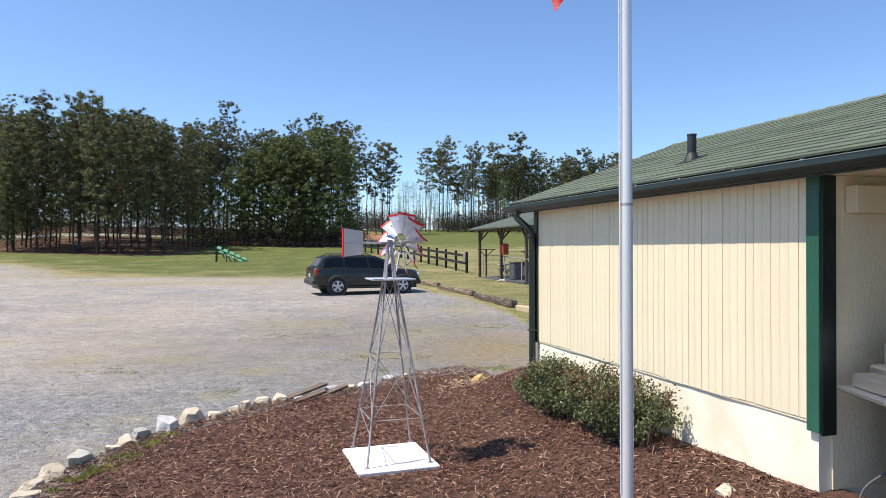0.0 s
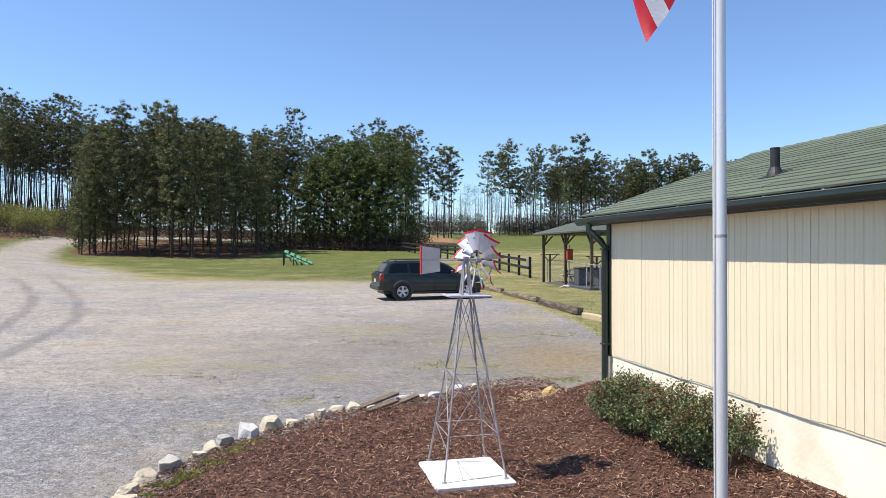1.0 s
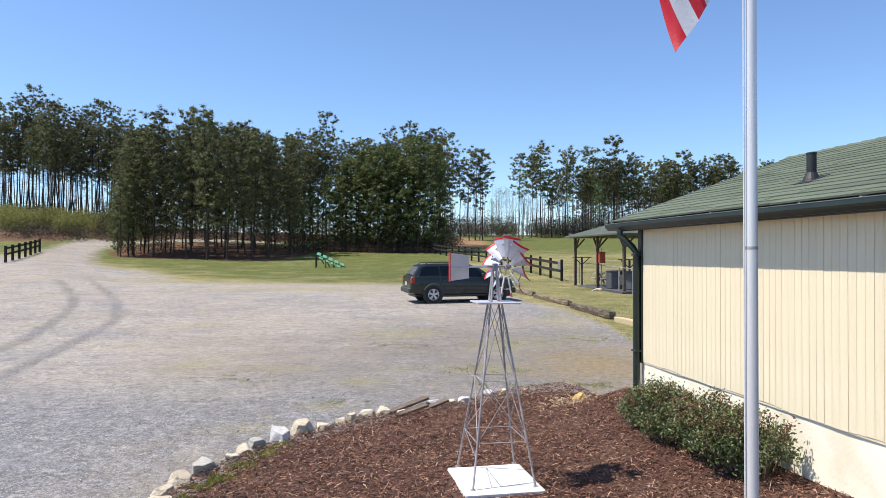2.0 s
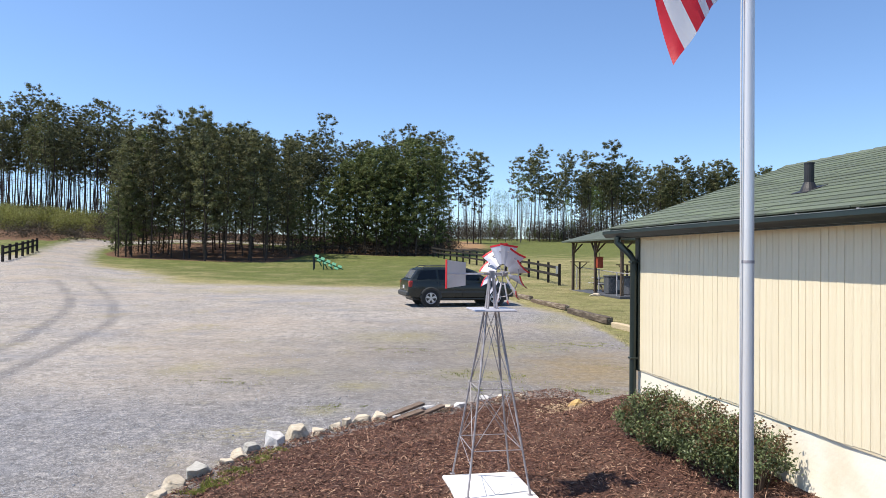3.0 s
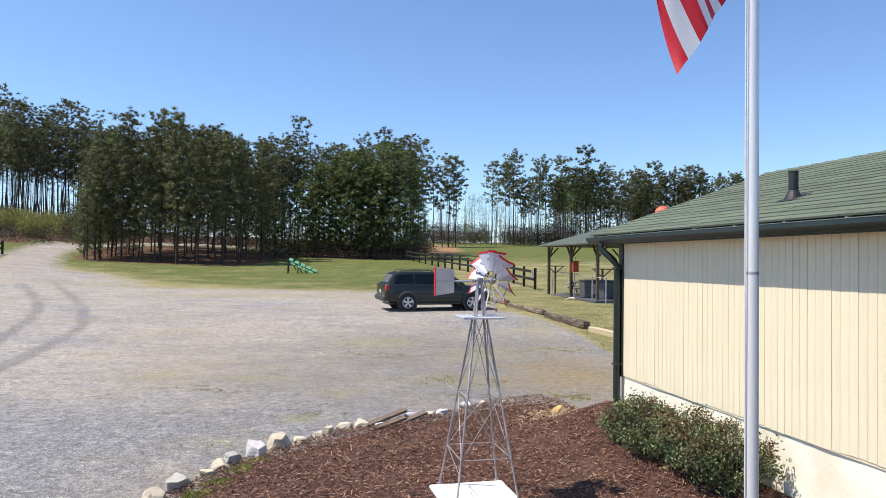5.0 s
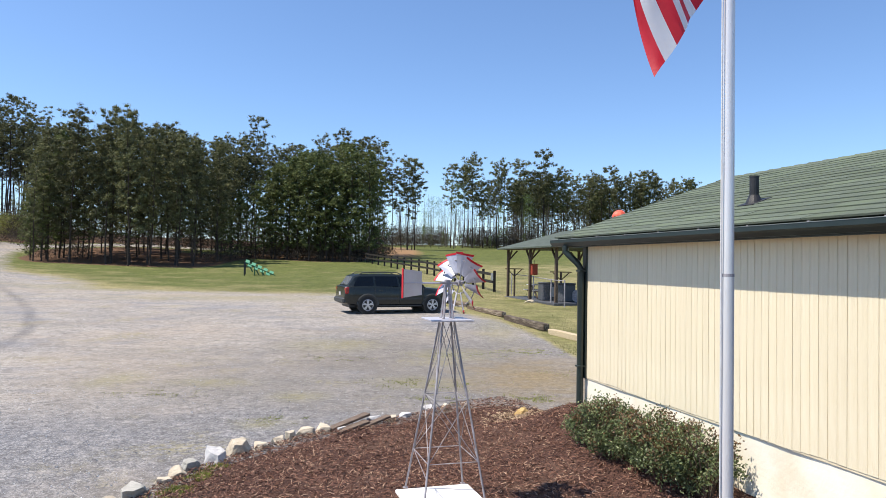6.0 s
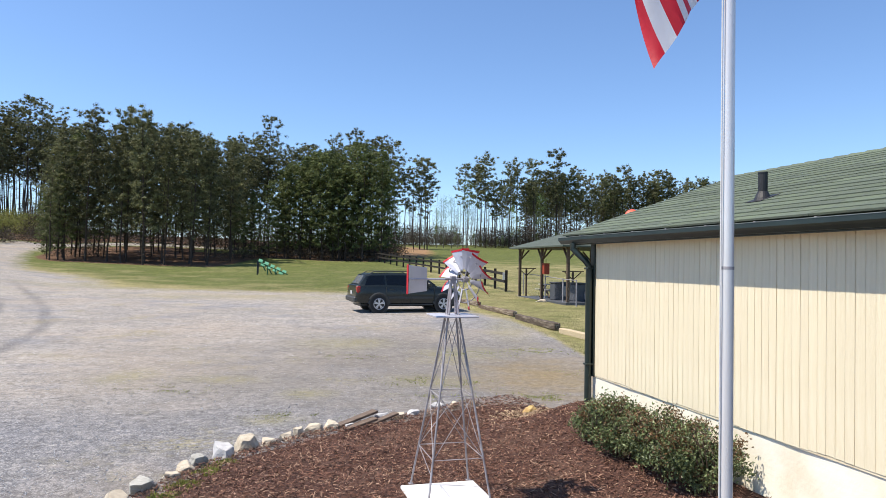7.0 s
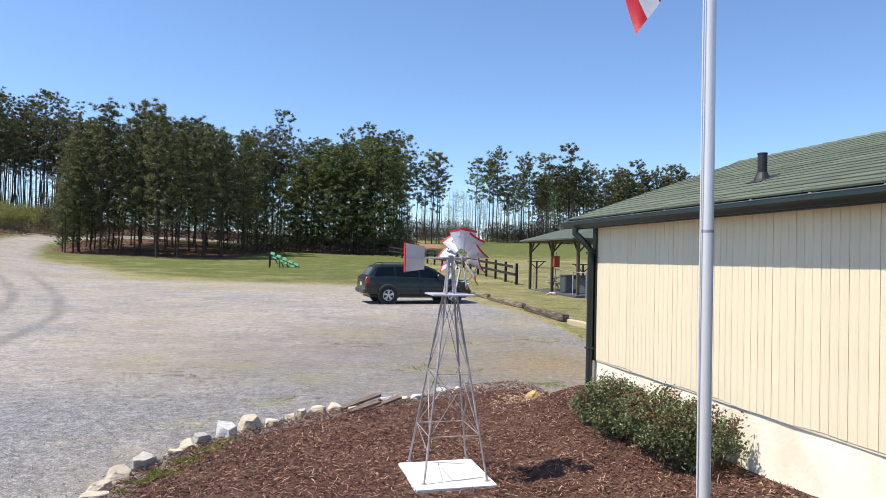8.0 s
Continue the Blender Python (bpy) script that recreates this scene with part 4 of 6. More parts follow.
def gas_grill():
    g = thing("gas_grill", HOUSE @ pose(0.06, -LONG - 0.42, 0.30, 0, 0, -17.6), "stainless steel gas grill with side shelf on porch", "grill")
    part("cart", boxed((0.24, -0.24, 0.08), (0.85, 0.24, 0.78), 0.01), BLACK_PANEL, g, "black enamel cart")
    for x in (0.22, 0.85):
        for y in (-0.25, 0.21):
            part("leg", boxed((x - 0.02, y, 0.0), (x + 0.02, y + 0.04, 0.80), 0.004), STEEL, g)
    part("firebox", boxed((0.08, -0.28, 0.79), (0.92, 0.28, 0.96), 0.015), STEEL, g)
    part("side_shelf", boxed((-0.14, -0.25, 0.80), (0.078, 0.25, 0.83), 0.006), STEEL, g)
    part("side_burner", boxed((-0.08, -0.2, 0.832), (0.075, 0.2, 0.92), 0.012), STEEL, g)
    bm = sweep(((0.17, 0.965), (0.17, 1.08), (0.19, 1.12), (0.24, 1.15), (0.93, 1.15), (0.93, 0.965)), -0.26, 0.26)
    lid = part("lid", bm, STEEL, g)
    part("handle", piped(((0.3, -0.31, 1.03), (0.85, -0.31, 1.03)), 0.013, 10), STEEL, lid)
    for k in range(3):
        part("knob", piped(((0.3 + k * .2, -0.285, 0.875), (0.3 + k * .2, -0.315, 0.875)), 0.022, 12), BLACK_PANEL, g)
    o = thing("gas_hose", HOUSE @ pose(0.0, 0, 0), "grey gas hose curving over the porch", "hose")
    pts = [(0.42 - 0.4 * k, -LONG - 0.30 + 0.14 * math.sin(k * 3.2), 0.40 + 0.26 * (1 - k) ** 2) for k in np.linspace(0, 1, 12)]
    part("hose", piped(pts, 0.008, 8), GREY_BIN, o, smooth=True)


gas_grill()

# ---- flagpole and flag ----


def flagpole():
    x, y = 0.716, 3.594
    z = bed_height(x, y)
    f = thing("flagpole", (x, y, z), "tall brushed aluminium flagpole standing in mulch", "flagpole")
    part("lower_tube", piped(((0, 0, -0.1), (0, 0, 2.197 - z)), (0.0295, 0.0262), 20), POLE, f, smooth=True)
    part("upper_tube", piped(((0, 0, 2.197 - z), (0, 0, 5.9)), (0.0252, 0.019), 20), POLE, f, smooth=True)
    part("collar", piped(((0, 0, 2.19 - z), (0, 0, 2.203 - z)), 0.0268, 20), GALV, f, "dull joint ring")
    part("ball", piped([(0, 0, 5.9 + 0.05 * (1 - math.cos(a))) for a in np.linspace(0.2, 3.0, 8)], [0.05 * math.sin(a) for a in np.linspace(0.2, 3.0, 8)], 16), POLE, f, smooth=True)
    part("truck", boxed((-0.045, -0.015, 5.82), (0.0, 0.015, 5.88), 0.004), POLE, f)
    part("halyard", piped([(-0.030 - 0.004 * math.sin(k * 3.1), -0.012, 0.9 + 4.95 * k) for k in np.linspace(0, 1, 14)], 0.0035, 6), ROPE, f)


def flag():
    ob = thing("flag", (0.716, 3.594, 2.95), "red and white striped nylon flag hanging in light wind", "flag")
    rows, cols = 13, 60

    def bezier(a, p, q, r, s):
        b = 1 - a
        return Vector(p) * b ** 3 + Vector(q) * 3 * a * b * b + Vector(r) * 3 * a * a * b + Vector(s) * a ** 3

    def spot(a, b):
        # a runs out along the fly, b up the hoist; the fly end droops down beside the pole
        low = bezier(a, (-0.03, 0, 1.45), (-0.62, 0.15, 1.25), (-0.40, 0.12, 0.52), (-0.28, 0.07, 0.13))
        high = bezier(a, (-0.03, 0, 2.65), (-0.45, 0.45, 2.3), (-0.05, 0.62, 1.5), (0.26, 0.52, 0.98))
        p = low.lerp(high, b)
        ripple = 0.055 * math.sin(9.0 * b + 3.2 * a) + 0.03 * math.sin(16 * b - 7 * a + 1) + 0.012 * math.sin(40 * b + 9 * a)
        return p + Vector((0.25, 0.9, 0.1)) * ripple * min(1, 2.5 * a) + Vector((0.02, 0, 0.015)) * math.sin(14 * b + 5 * a)

    for k in range(rows):
        bm = bmesh.new()
        grid = [[bm.verts.new(spot(i / cols, (k + j / 3) / rows)) for i in range(cols + 1)] for j in range(4)]
        for j in range(3):
            for i in range(cols):
                bm.faces.new((grid[j][i], grid[j][i + 1], grid[j + 1][i + 1], grid[j + 1][i]))
        part("stripe", bm, CLOTH_RED if k % 2 == 0 else CLOTH_WHITE, ob, "red stripe" if k % 2 == 0 else "white stripe", smooth=True)


flagpole()
flag()

# ---- ornamental windmill ----


def windmill():
    cx, cy = -0.577, 6.67
    pad = thing("concrete_pad", (cx, cy, 0), "white painted square concrete pad in mulch", "pad")
    pad.matrix_basis = pose(cx, cy - 0.065, 0.13, 0, 0, 19)
    bm = boxed((-0.347, -0.375, -0.08), (0.347, 0.375, 0.062), 0.008)
    part("slab", bm, CONCRETE, pad)
    w = thing("windmill", pose(cx, cy, 0.192, 0, 0, 18) @ Matrix.Diagonal((0.939, 0.939, 0.922, 1)), "ornamental galvanised garden windmill with red tipped blades", "windmill")
    half, top_half, height = (0.29, 0.355), (0.05, 0.05), 1.70
    feet = [Vector((sx * half[0], sy * half[1], 0)) for sx, sy in ((-1, -1), (1, -1), (1, 1), (-1, 1))]
    heads = [Vector((sx * top_half[0], sy * top_half[1], height)) for sx, sy in ((-1, -1), (1, -1), (1, 1), (-1, 1))]

    def on(k, h):
        return feet[k].lerp(heads[k], h / height)

    for k in range(4):
        part("leg", piped((feet[k], heads[k]), 0.0098, 8), GALV, w, smooth=True)
        part("foot_plate", boxed((feet[k].x - .022, feet[k].y - .022, 0), (feet[k].x + .022, feet[k].y + .022, .005)), GALV, w)
    levels = (0.40, 0.95)
    for h in levels:
        for k in range(4):
            part("girt", piped((on(k, h), on((k + 1) % 4, h)), 0.0042, 5), GALV, w)
    for lo, hi in ((0.40, 0.95), (0.95, 1.66)):
        for k in range(4):
            n = (k + 1) % 4
            part("brace", piped((on(k, lo), on(n, hi)), 0.0034, 5), GALV, w)
            part("brace", piped((on(n, lo), on(k, hi)), 0.0034, 5), GALV, w)
    part("brace", piped((on(3, 0.40), on(0, 0.27)), 0.0034, 5), GALV, w)
    part("platform", boxed((-0.20, -0.20, 1.675), (0.20, 0.20, 1.69), 0.003), BLADE, w, "square pale metal platform")
    up = [Vector((s.x * 0.9, s.y * 0.9, 1.69)) for s in heads]
    for k in range(4):
        part("mast_leg", tube(bmesh.new(), (up[k], Vector((up[k].x * 0.42, up[k].y * 0.42, 2.0))), 0.011, 4), GALV, w)
    part("gearbox", boxed((-0.025, -0.025, 1.985), (0.025, 0.025, 2.06), 0.006), GALV, w)
    # head: wheel and tail on one axle
    yaw = Matrix.Rotation(radians(-18 - 46), 4, "Z")
    hub = Vector((0, 0, 2.028))

    def place(p):
        return hub + yaw @ Vector(p)

    part("axle", piped((place((0, -0.10, 0)), place((0, 0.20, 0))), 0.011, 10), GALV, w)
    part("tail_boom", piped((place((0, -0.08, 0.0)), place((0, -0.53, 0.0))), 0.009, 8), BLADE, w)
    bm = bmesh.new()
    a, b, h0, h1 = -0.315, -0.53, 0.108, 0.130
    v = [bm.verts.new(place(p)) for p in ((-.002, a, -h0), (-.002, b, -h1), (-.002, b, h1), (-.002, a, h0), (.002, a, -h0), (.002, b, -h1), (.002, b, h1), (.002, a, h0))]
    for f in ((0, 1, 2, 3), (7, 6, 5, 4), (0, 4, 5, 1), (1, 5, 6, 2), (2, 6, 7, 3), (3, 7, 4, 0)):
        bm.faces.new([v[i] for i in f])
    tail = part("tail_vane", bm, BLADE, w, "pale metal tail vane")
    part("tail_edge", beamed(place((0, b - 0.006, -h1 - .004)), place((0, b - 0.006, h1 + .004)), 0.008, 0.02, up=yaw @ Vector((1, 0, 0))), RED, tail, "red painted edge")
    yc = 0.15
    part("hub", piped((place((0, yc - .03, 0)), place((0, yc + .03, 0))), 0.028, 12), GALV, w)
    for r, y in ((0.105, yc), (0.225, yc - .01)):
        ring = [place((r * math.cos(t), y, r * math.sin(t))) for t in np.linspace(0, 2 * math.pi, 37)]
        part("wheel_ring", tube(bmesh.new(), ring, 0.0055, 5, caps=False), GALV, w)
    count = 12
    for k in range(count):
        t = 2 * math.pi * (k + 0.5) / count
        rad, tan = Vector((math.cos(t), 0, math.sin(t))), Vector((-math.sin(t), 0, math.cos(t)))
        if k % 2 == 0:
            part("spoke", piped((place((0, yc, 0)), place(rad * 0.23 + Vector((0, yc, 0)))), 0.006, 5), GALV, w)
        pitch = radians(-44)
        across = tan * math.cos(pitch) + Vector((0, 1, 0)) * math.sin(pitch)
        normal = rad.cross(across)

        def sheet(r0, r1, w0, w1, lift):
            bm = bmesh.new()
            lo, hi = [], []
            for r, wd in ((r0, w0), ((r0 + r1) / 2, (w0 + w1) / 2), (r1, w1)):
                for s in (-1, -0.33, 0.33, 1):
                    c = rad * r + across * (s * wd) + normal * (0.014 * (1 - s * s) + lift) + Vector((0, yc, 0))
                    lo.append(bm.verts.new(place(c - normal * 0.0008)))
                    hi.append(bm.verts.new(place(c + normal * 0.0008)))
            for i in range(2):
                for j in range(3):
                    q = [i * 4 + j, i * 4 + j + 1, i * 4 + j + 5, i * 4 + j + 4]
                    bm.faces.new([lo[n] for n in q[::-1]])
                    bm.faces.new([hi[n] for n in q])
            return bm

        blade = part("blade", sheet(0.095, 0.292, 0.034, 0.086, 0), BLADE, w)
        part("tip", sheet(0.277, 0.296, 0.083, 0.088, 0.0022), RED, blade, "red painted blade tip")
        part("tip", sheet(0.277, 0.296, 0.083, 0.088, -0.0022), RED, blade, "red painted blade tip")


windmill()

# ---- bushes by the wall ----


def bush(where, half, height, leaves, seed, label):
    b = thing("bush", where, label, "bush", "bushes by the house wall")
    rng = np.random.default_rng(seed)
    bm = bmesh.new()
    tips = []
    for k in range(26):
        a, r = rng.uniform(0, 6.28), rng.uniform(0.35, 0.95)
        tip = Vector((half[0] * r * math.cos(a), half[1] * r * math.sin(a), height * rng.uniform(0.55, 0.98) * (1 - 0.3 * r * r)))
        base = Vector((half[0] * .3 * r * math.cos(a), half[1] * .3 * r * math.sin(a), -0.06))
        mid = base.lerp(tip, 0.5) + Vector((0, 0, 0.06))
        tube(bm, (base, mid, tip), (0.009, 0.006, 0.003), 5)
        tips.append(tip)
    part("stem", bm, TWIG, b, "thin brown woody stems")
    sets = ([], []), ([], [])
    clusters = []
    for k in range(int(leaves / 14)):
        a, u = rng.uniform(0, 6.28), rng.uniform(-0.95, 1)
        ring = (1 - abs(u) ** 3) ** 0.5
        r = rng.uniform(0.5, 1.0) ** 0.6
        c, d = math.cos(a), math.sin(a)
        c, d = math.copysign(abs(c) ** 0.75, c), math.copysign(abs(d) ** 0.75, d)
        bump = 1 + 0.42 * noise.noise((c * 2.4 + seed, d * 2.4, u * 2.4))
        clusters.append((half[0] * ring * c * r * bump, half[1] * ring * d * r * bump, height * (0.50 + 0.47 * u * r * bump), u))
    shoots = bmesh.new()
    for k in range(int(leaves / 150)):
        a, u = rng.uniform(0, 6.28), rng.uniform(0.1, 1)
        ring = math.sqrt(1 - u * u)
        p = Vector((half[0] * ring * math.cos(a) * .85, half[1] * ring * math.sin(a) * .85, height * (0.5 + 0.42 * u)))
        q = p + Vector((math.cos(a) * ring * .5 + rng.normal(0, .3), math.sin(a) * ring * .5 + rng.normal(0, .3), 0.9)).normalized() * rng.uniform(0.06, 0.17)
        tube(shoots, (p, q), (0.004, 0.002), 4)
        clusters += [(*p.lerp(q, t), 0.9) for t in (0.55, 0.8, 1.0)]
    tagged(part("shoot", shoots, TWIG, b, "thin upright shoots"), kind="stuff")
    for cx, cy, cz, u in clusters:
        red = rng.random() < (0.34 if u > 0.55 else 0.12 if u > 0.2 else 0.04)
        if noise.noise((cx * 4.2, cy * 4.2, cz * 4.2 + seed)) < -0.03 or noise.noise((cx * 11, cy * 11, cz * 11)) < -0.2:
            continue
        for _ in range(20):
            p = np.array((cx, cy, cz)) + rng.normal(0, 0.032, 3)
            d = rng.normal(0, 1, 3) + np.array((cx / half[0], cy / half[1], 0.5)) * 0.9
            d /= np.linalg.norm(d)
            s = np.cross(d, rng.normal(0, 1, 3))
            s /= np.linalg.norm(s) + 1e-6
            size = rng.uniform(0.010, 0.020)
            fold = np.cross(d, s) * size * 0.25
            v, f = sets[1 if red else 0]
            n = len(v)
            v += [p - d * size, p + s * size * .55 + fold, p + d * size, p - s * size * .55 + fold]
            f += [(n, n + 1, n + 2), (n, n + 2, n + 3)]
    crown = tagged(raw("crown", *sets[0], BUSH_LEAF, b, "small glossy green leaves"), kind="stuff")
    if sets[1][0]:
        tagged(raw("new_growth", *sets[1], BUSH_RED, crown, "reddish new shoots"), kind="stuff")


bush(pose(1.06, 7.78, bed_height(1.06, 7.78), 0, 0, 17.6), (0.30, 0.50), 0.37, 15000, 21, "rounded green rose bush against cream wall")
bush(pose(1.42, 6.98, bed_height(1.42, 6.98), 0, 0, 17.6), (0.36, 0.56), 0.45, 18000, 22, "wide green rose bush with reddish shoots")
bush(pose(1.62, 6.52, bed_height(1.62, 6.52), 0, 0, 17.6), (0.22, 0.26), 0.45, 5000, 23, "thin open rose bush beside flagpole")

# ---- trees ----


def tufts(spots, size, per, spread, rng, flat=0.7):
    """Needle or leaf sprays: thin crossed slivers round each spot."""
    n = len(spots) * per
    c = np.repeat(np.asarray(spots, float), per, 0) + rng.normal(0, 1, (n, 3)) * spread * np.array((1, 1, flat))
    d = rng.normal(0, 1, (n, 3)) + (c - np.repeat(np.asarray(spots, float), per, 0)) / spread * 0.8 + np.array((0, 0, 0.35))
    d /= np.linalg.norm(d, axis=1)[:, None]
    s = np.cross(d, rng.normal(0, 1, (n, 3)))
    s /= np.linalg.norm(s, axis=1)[:, None] + 1e-6
    k = rng.uniform(0.6, 1.3, (n, 1)) * size
    verts = np.stack([c - d * k - s * k * 0.22, c - d * k * 0.7 + s * k * 0.23, c + d * k * 1.2], 1).reshape(-1, 3)
    faces = np.arange(3 * n).reshape(-1, 3)
    return verts.tolist(), faces.tolist()


def puffs(spots, radius, per, size, rng, flat=0.75):
    """Round clumps of needles: a ragged solid heart in each, with slivers standing out all round it."""
    spots = np.asarray(spots, float)
    m = len(spots)
    ball = rng.uniform(0.65, 1.25, (m, 1)) * radius
    one = rng.normal(0, 1, (m, 3))
    two = np.cross(one, rng.normal(0, 1, (m, 3)))
    three = np.cross(one, two)
    heart = np.stack([sign * v / np.linalg.norm(v, axis=1)[:, None] for v in (one, two, three) for sign in (1, -1)], 1)
    core = spots[:, None, :] + heart * ball[:, None, :] * rng.uniform(0.25, 0.85, (m, 6, 1)) * np.array((1, 1, flat))
    sides = np.array([(i, j, k) for i in (0, 1) for j in (2, 3) for k in (4, 5)])
    faces = (sides[None] + 6 * np.arange(m)[:, None, None]).reshape(-1, 3)
    n = m * per
    out = rng.normal(0, 1, (n, 3)) + np.array((0, 0, 0.25))
    out /= np.linalg.norm(out, axis=1)[:, None]
    c = np.repeat(spots, per, 0) + out * np.repeat(ball, per, 0) * rng.uniform(0.5, 1.05, (n, 1)) * np.array((1, 1, flat))
    tang = np.cross(out, rng.normal(0, 1, (n, 3)))
    tang /= np.linalg.norm(tang, axis=1)[:, None] + 1e-6
    d = out + np.array((0, 0, 0.4)) + tang * rng.uniform(0.2, 1.4, (n, 1))
    d /= np.linalg.norm(d, axis=1)[:, None]
    w = np.cross(d, rng.normal(0, 1, (n, 3)))
    w /= np.linalg.norm(w, axis=1)[:, None] + 1e-6
    k = rng.uniform(0.6, 1.3, (n, 1)) * size
    spikes = np.stack([c - d * k * 0.8 - w * k * 0.22, c - d * k * 0.6 + w * k * 0.24, c + d * k * 1.2], 1).reshape(-1, 3)
    verts = np.concatenate([core.reshape(-1, 3), spikes])
    faces = np.concatenate([faces, 6 * m + np.arange(3 * n).reshape(-1, 3)])
    return verts.tolist(), faces.tolist()


def wander(rng, height, lean):
    steps = 8
    x = np.cumsum(rng.normal(0, lean, steps + 1))
    y = np.cumsum(rng.normal(0, lean, steps + 1))
    return [Vector((x[k] - x[0], y[k] - y[0], height * k / steps)) for k in range(steps + 1)]


def at_height(line, k):
    f = min(k, 0.999) * (len(line) - 1)
    i = int(f)
    return line[i].lerp(line[i + 1], f - i)


def make_tree(name, label, seed, height, girth, bare, reach, limbs, per, leaf, mat, bark, top=0.35, dead=6, group="", spread=0.42, domed=False, sprays=False):
    """A trunk with limbs from bare (share of the height) upwards; reach is the widest limb; top narrows the crown; domed crowns are round and open."""
    rng = np.random.default_rng(seed)
    tree = thing(name, (0, 0, -500), label, "tree", group)
    line = wander(rng, height, 0.005 * height)
    bm = bmesh.new()
    tube(bm, [Vector((0, 0, -0.4))] + line, [girth * 1.25] + [girth * (1 - 0.88 * k / 8) for k in range(9)], 7)
    spots = []
    for k in range(limbs):
        h = bare + (1 - bare) * ((k + rng.random()) / limbs)
        u = (h - bare) / (1 - bare)
        shape = min(1, 0.62 + 1.3 * u) * (1 - (1 - top) * u ** 1.7)
        if domed:
            shape = math.sqrt(max(0.05, math.sin(math.pi * (0.14 + 0.78 * u))))
        length = reach * shape * rng.uniform(0.5, 1.15)
        a = k * 2.4 + rng.uniform(-0.5, 0.5)
        p = at_height(line, h)
        rise = rng.uniform(0.0, 0.75) * length
        tip = p + Vector((math.cos(a) * length, math.sin(a) * length, rise))
        mid = p.lerp(tip, 0.5) + Vector((0, 0, -0.06 * length))
        tube(bm, (p, mid, tip), (girth * 0.26 * (1.1 - u), girth * 0.16 * (1.1 - u), 0.012), 3)
        thick = 0.50 + 1.3 * u
        for j in range(5):
            if not domed and rng.random() > thick:
                continue
            q = p.lerp(tip, (0.42 + 0.15 * j) if domed else (0.26 + 0.19 * j))
            spots.append(q + Vector(rng.normal(0, 0.26 if domed else 0.11 * length, 3)))
    for _ in range(dead):
        h = rng.uniform(0.05, max(0.08, bare))
        p, a, l = at_height(line, h), rng.uniform(0, 6.28), rng.uniform(0.3, 1.1)
        tube(bm, (p, p + Vector((math.cos(a) * l, math.sin(a) * l, rng.uniform(-.1, .25)))), (0.02, 0.006), 3)
    if domed:
        spots += [at_height(line, 0.97) + Vector(rng.normal(0, 0.7, 3)) for _ in range(10)]
    else:
        spots += [at_height(line, h) + Vector((*rng.normal(0, 0.22, 2), 0.3)) for h in (0.90, 0.93, 0.96, 0.98, 0.995)]
        spots.append(line[-1] + Vector((0, 0, 0.55)))
    part("trunk", bm, bark, tree, smooth=True)
    if leaf:
        v, f = tufts(spots, leaf, per, spread, rng, 0.7) if sprays else puffs(spots, spread, per, leaf, rng)
        raw("crown", v, f, mat, tree)
    return tree


def kinds(many, **values):
    made = []
    for k in range(many):
        one = dict(values)
        one["seed"] = values["seed"] + k * 17
        rng = random.Random(one["seed"])
        for key in ("height", "girth", "reach"):
            one[key] = values[key] * rng.uniform(0.92, 1.08)
        one["bare"] = values["bare"] * rng.uniform(0.9, 1.1)
        made.append(make_tree(**one))
    return made


TALL = kinds(6, name="pine_tree", label="tall loblolly pine with bare trunk and ragged crown", seed=100, height=21, girth=0.14, bare=0.54, reach=2.9, limbs=28, per=34, leaf=0.115, mat=NEEDLE, bark=BARK, dead=18, group="tall pines", spread=0.43, domed=True)
FAR_TALL = kinds(4, name="pine_tree", label="tall loblolly pine with bare trunk and ragged crown", seed=130, height=20, girth=0.16, bare=0.50, reach=3.0, limbs=27, per=26, leaf=0.155, mat=NEEDLE, bark=BARK, dead=16, group="tall pines", spread=0.53, domed=True)
SLIM = kinds(5, name="pine_tree", label="slender tall pine with thin trunk and sparse crown", seed=150, height=19, girth=0.12, bare=0.46, reach=2.4, limbs=23, per=24, leaf=0.125, mat=NEEDLE, bark=BARK, dead=26, group="slender pines on the bank", spread=0.40, domed=True)
DENSE = kinds(6, name="pine_tree", label="dense dark pine with straight trunk and pointed crown", seed=200, height=15.3, girth=0.10, bare=0.20, reach=2.8, limbs=48, per=32, leaf=0.11, mat=NEEDLE, bark=BARK, top=0.42, dead=34, group="dense pine clump", spread=0.36)
YOUNG = kinds(4, name="pine_tree", label="bushy young green pine with branches to the ground", seed=300, height=12.2, girth=0.11, bare=0.10, reach=3.1, limbs=46, per=32, leaf=0.11, mat=NEEDLE_YOUNG, bark=BARK, top=0.38, dead=14, group="young pines", spread=0.36)
BARE = kinds(3, name="bare_tree", label="slender leafless winter tree with pale bark", seed=400, height=13, girth=0.085, bare=0.35, reach=2.0, limbs=18, per=0, leaf=0, mat=None, bark=GREY_BARK, top=0.4, dead=8, group="bare trees")
LEAFING = kinds(2, name="leafing_tree", label="thin tree with pale fresh spring leaves", seed=500, height=13, girth=0.09, bare=0.35, reach=2.1, limbs=26, per=12, leaf=0.13, mat=SPRING, bark=GREY_BARK, top=0.4, dead=5, group="leafing trees", spread=0.5, sprays=True)


def plant(stock, rng, x, y, size):
    ob = rng.choice(stock)
    s = size * rng.uniform(0.9, 1.1)
    m = pose(x, y, land(x, y) - 0.1, rng.uniform(-2, 2), rng.uniform(-2, 2), rng.uniform(0, 360)) @ Matrix.Diagonal((s * rng.uniform(.92, 1.08), s * rng.uniform(.92, 1.08), s, 1))
    made = copy_thing(ob, m)
    made.matrix_basis = m
    return made


def bearing(u, y):
    """x for a bearing, given as in the land's table, at the distance y."""
    return (u - 784) / 1222 * y


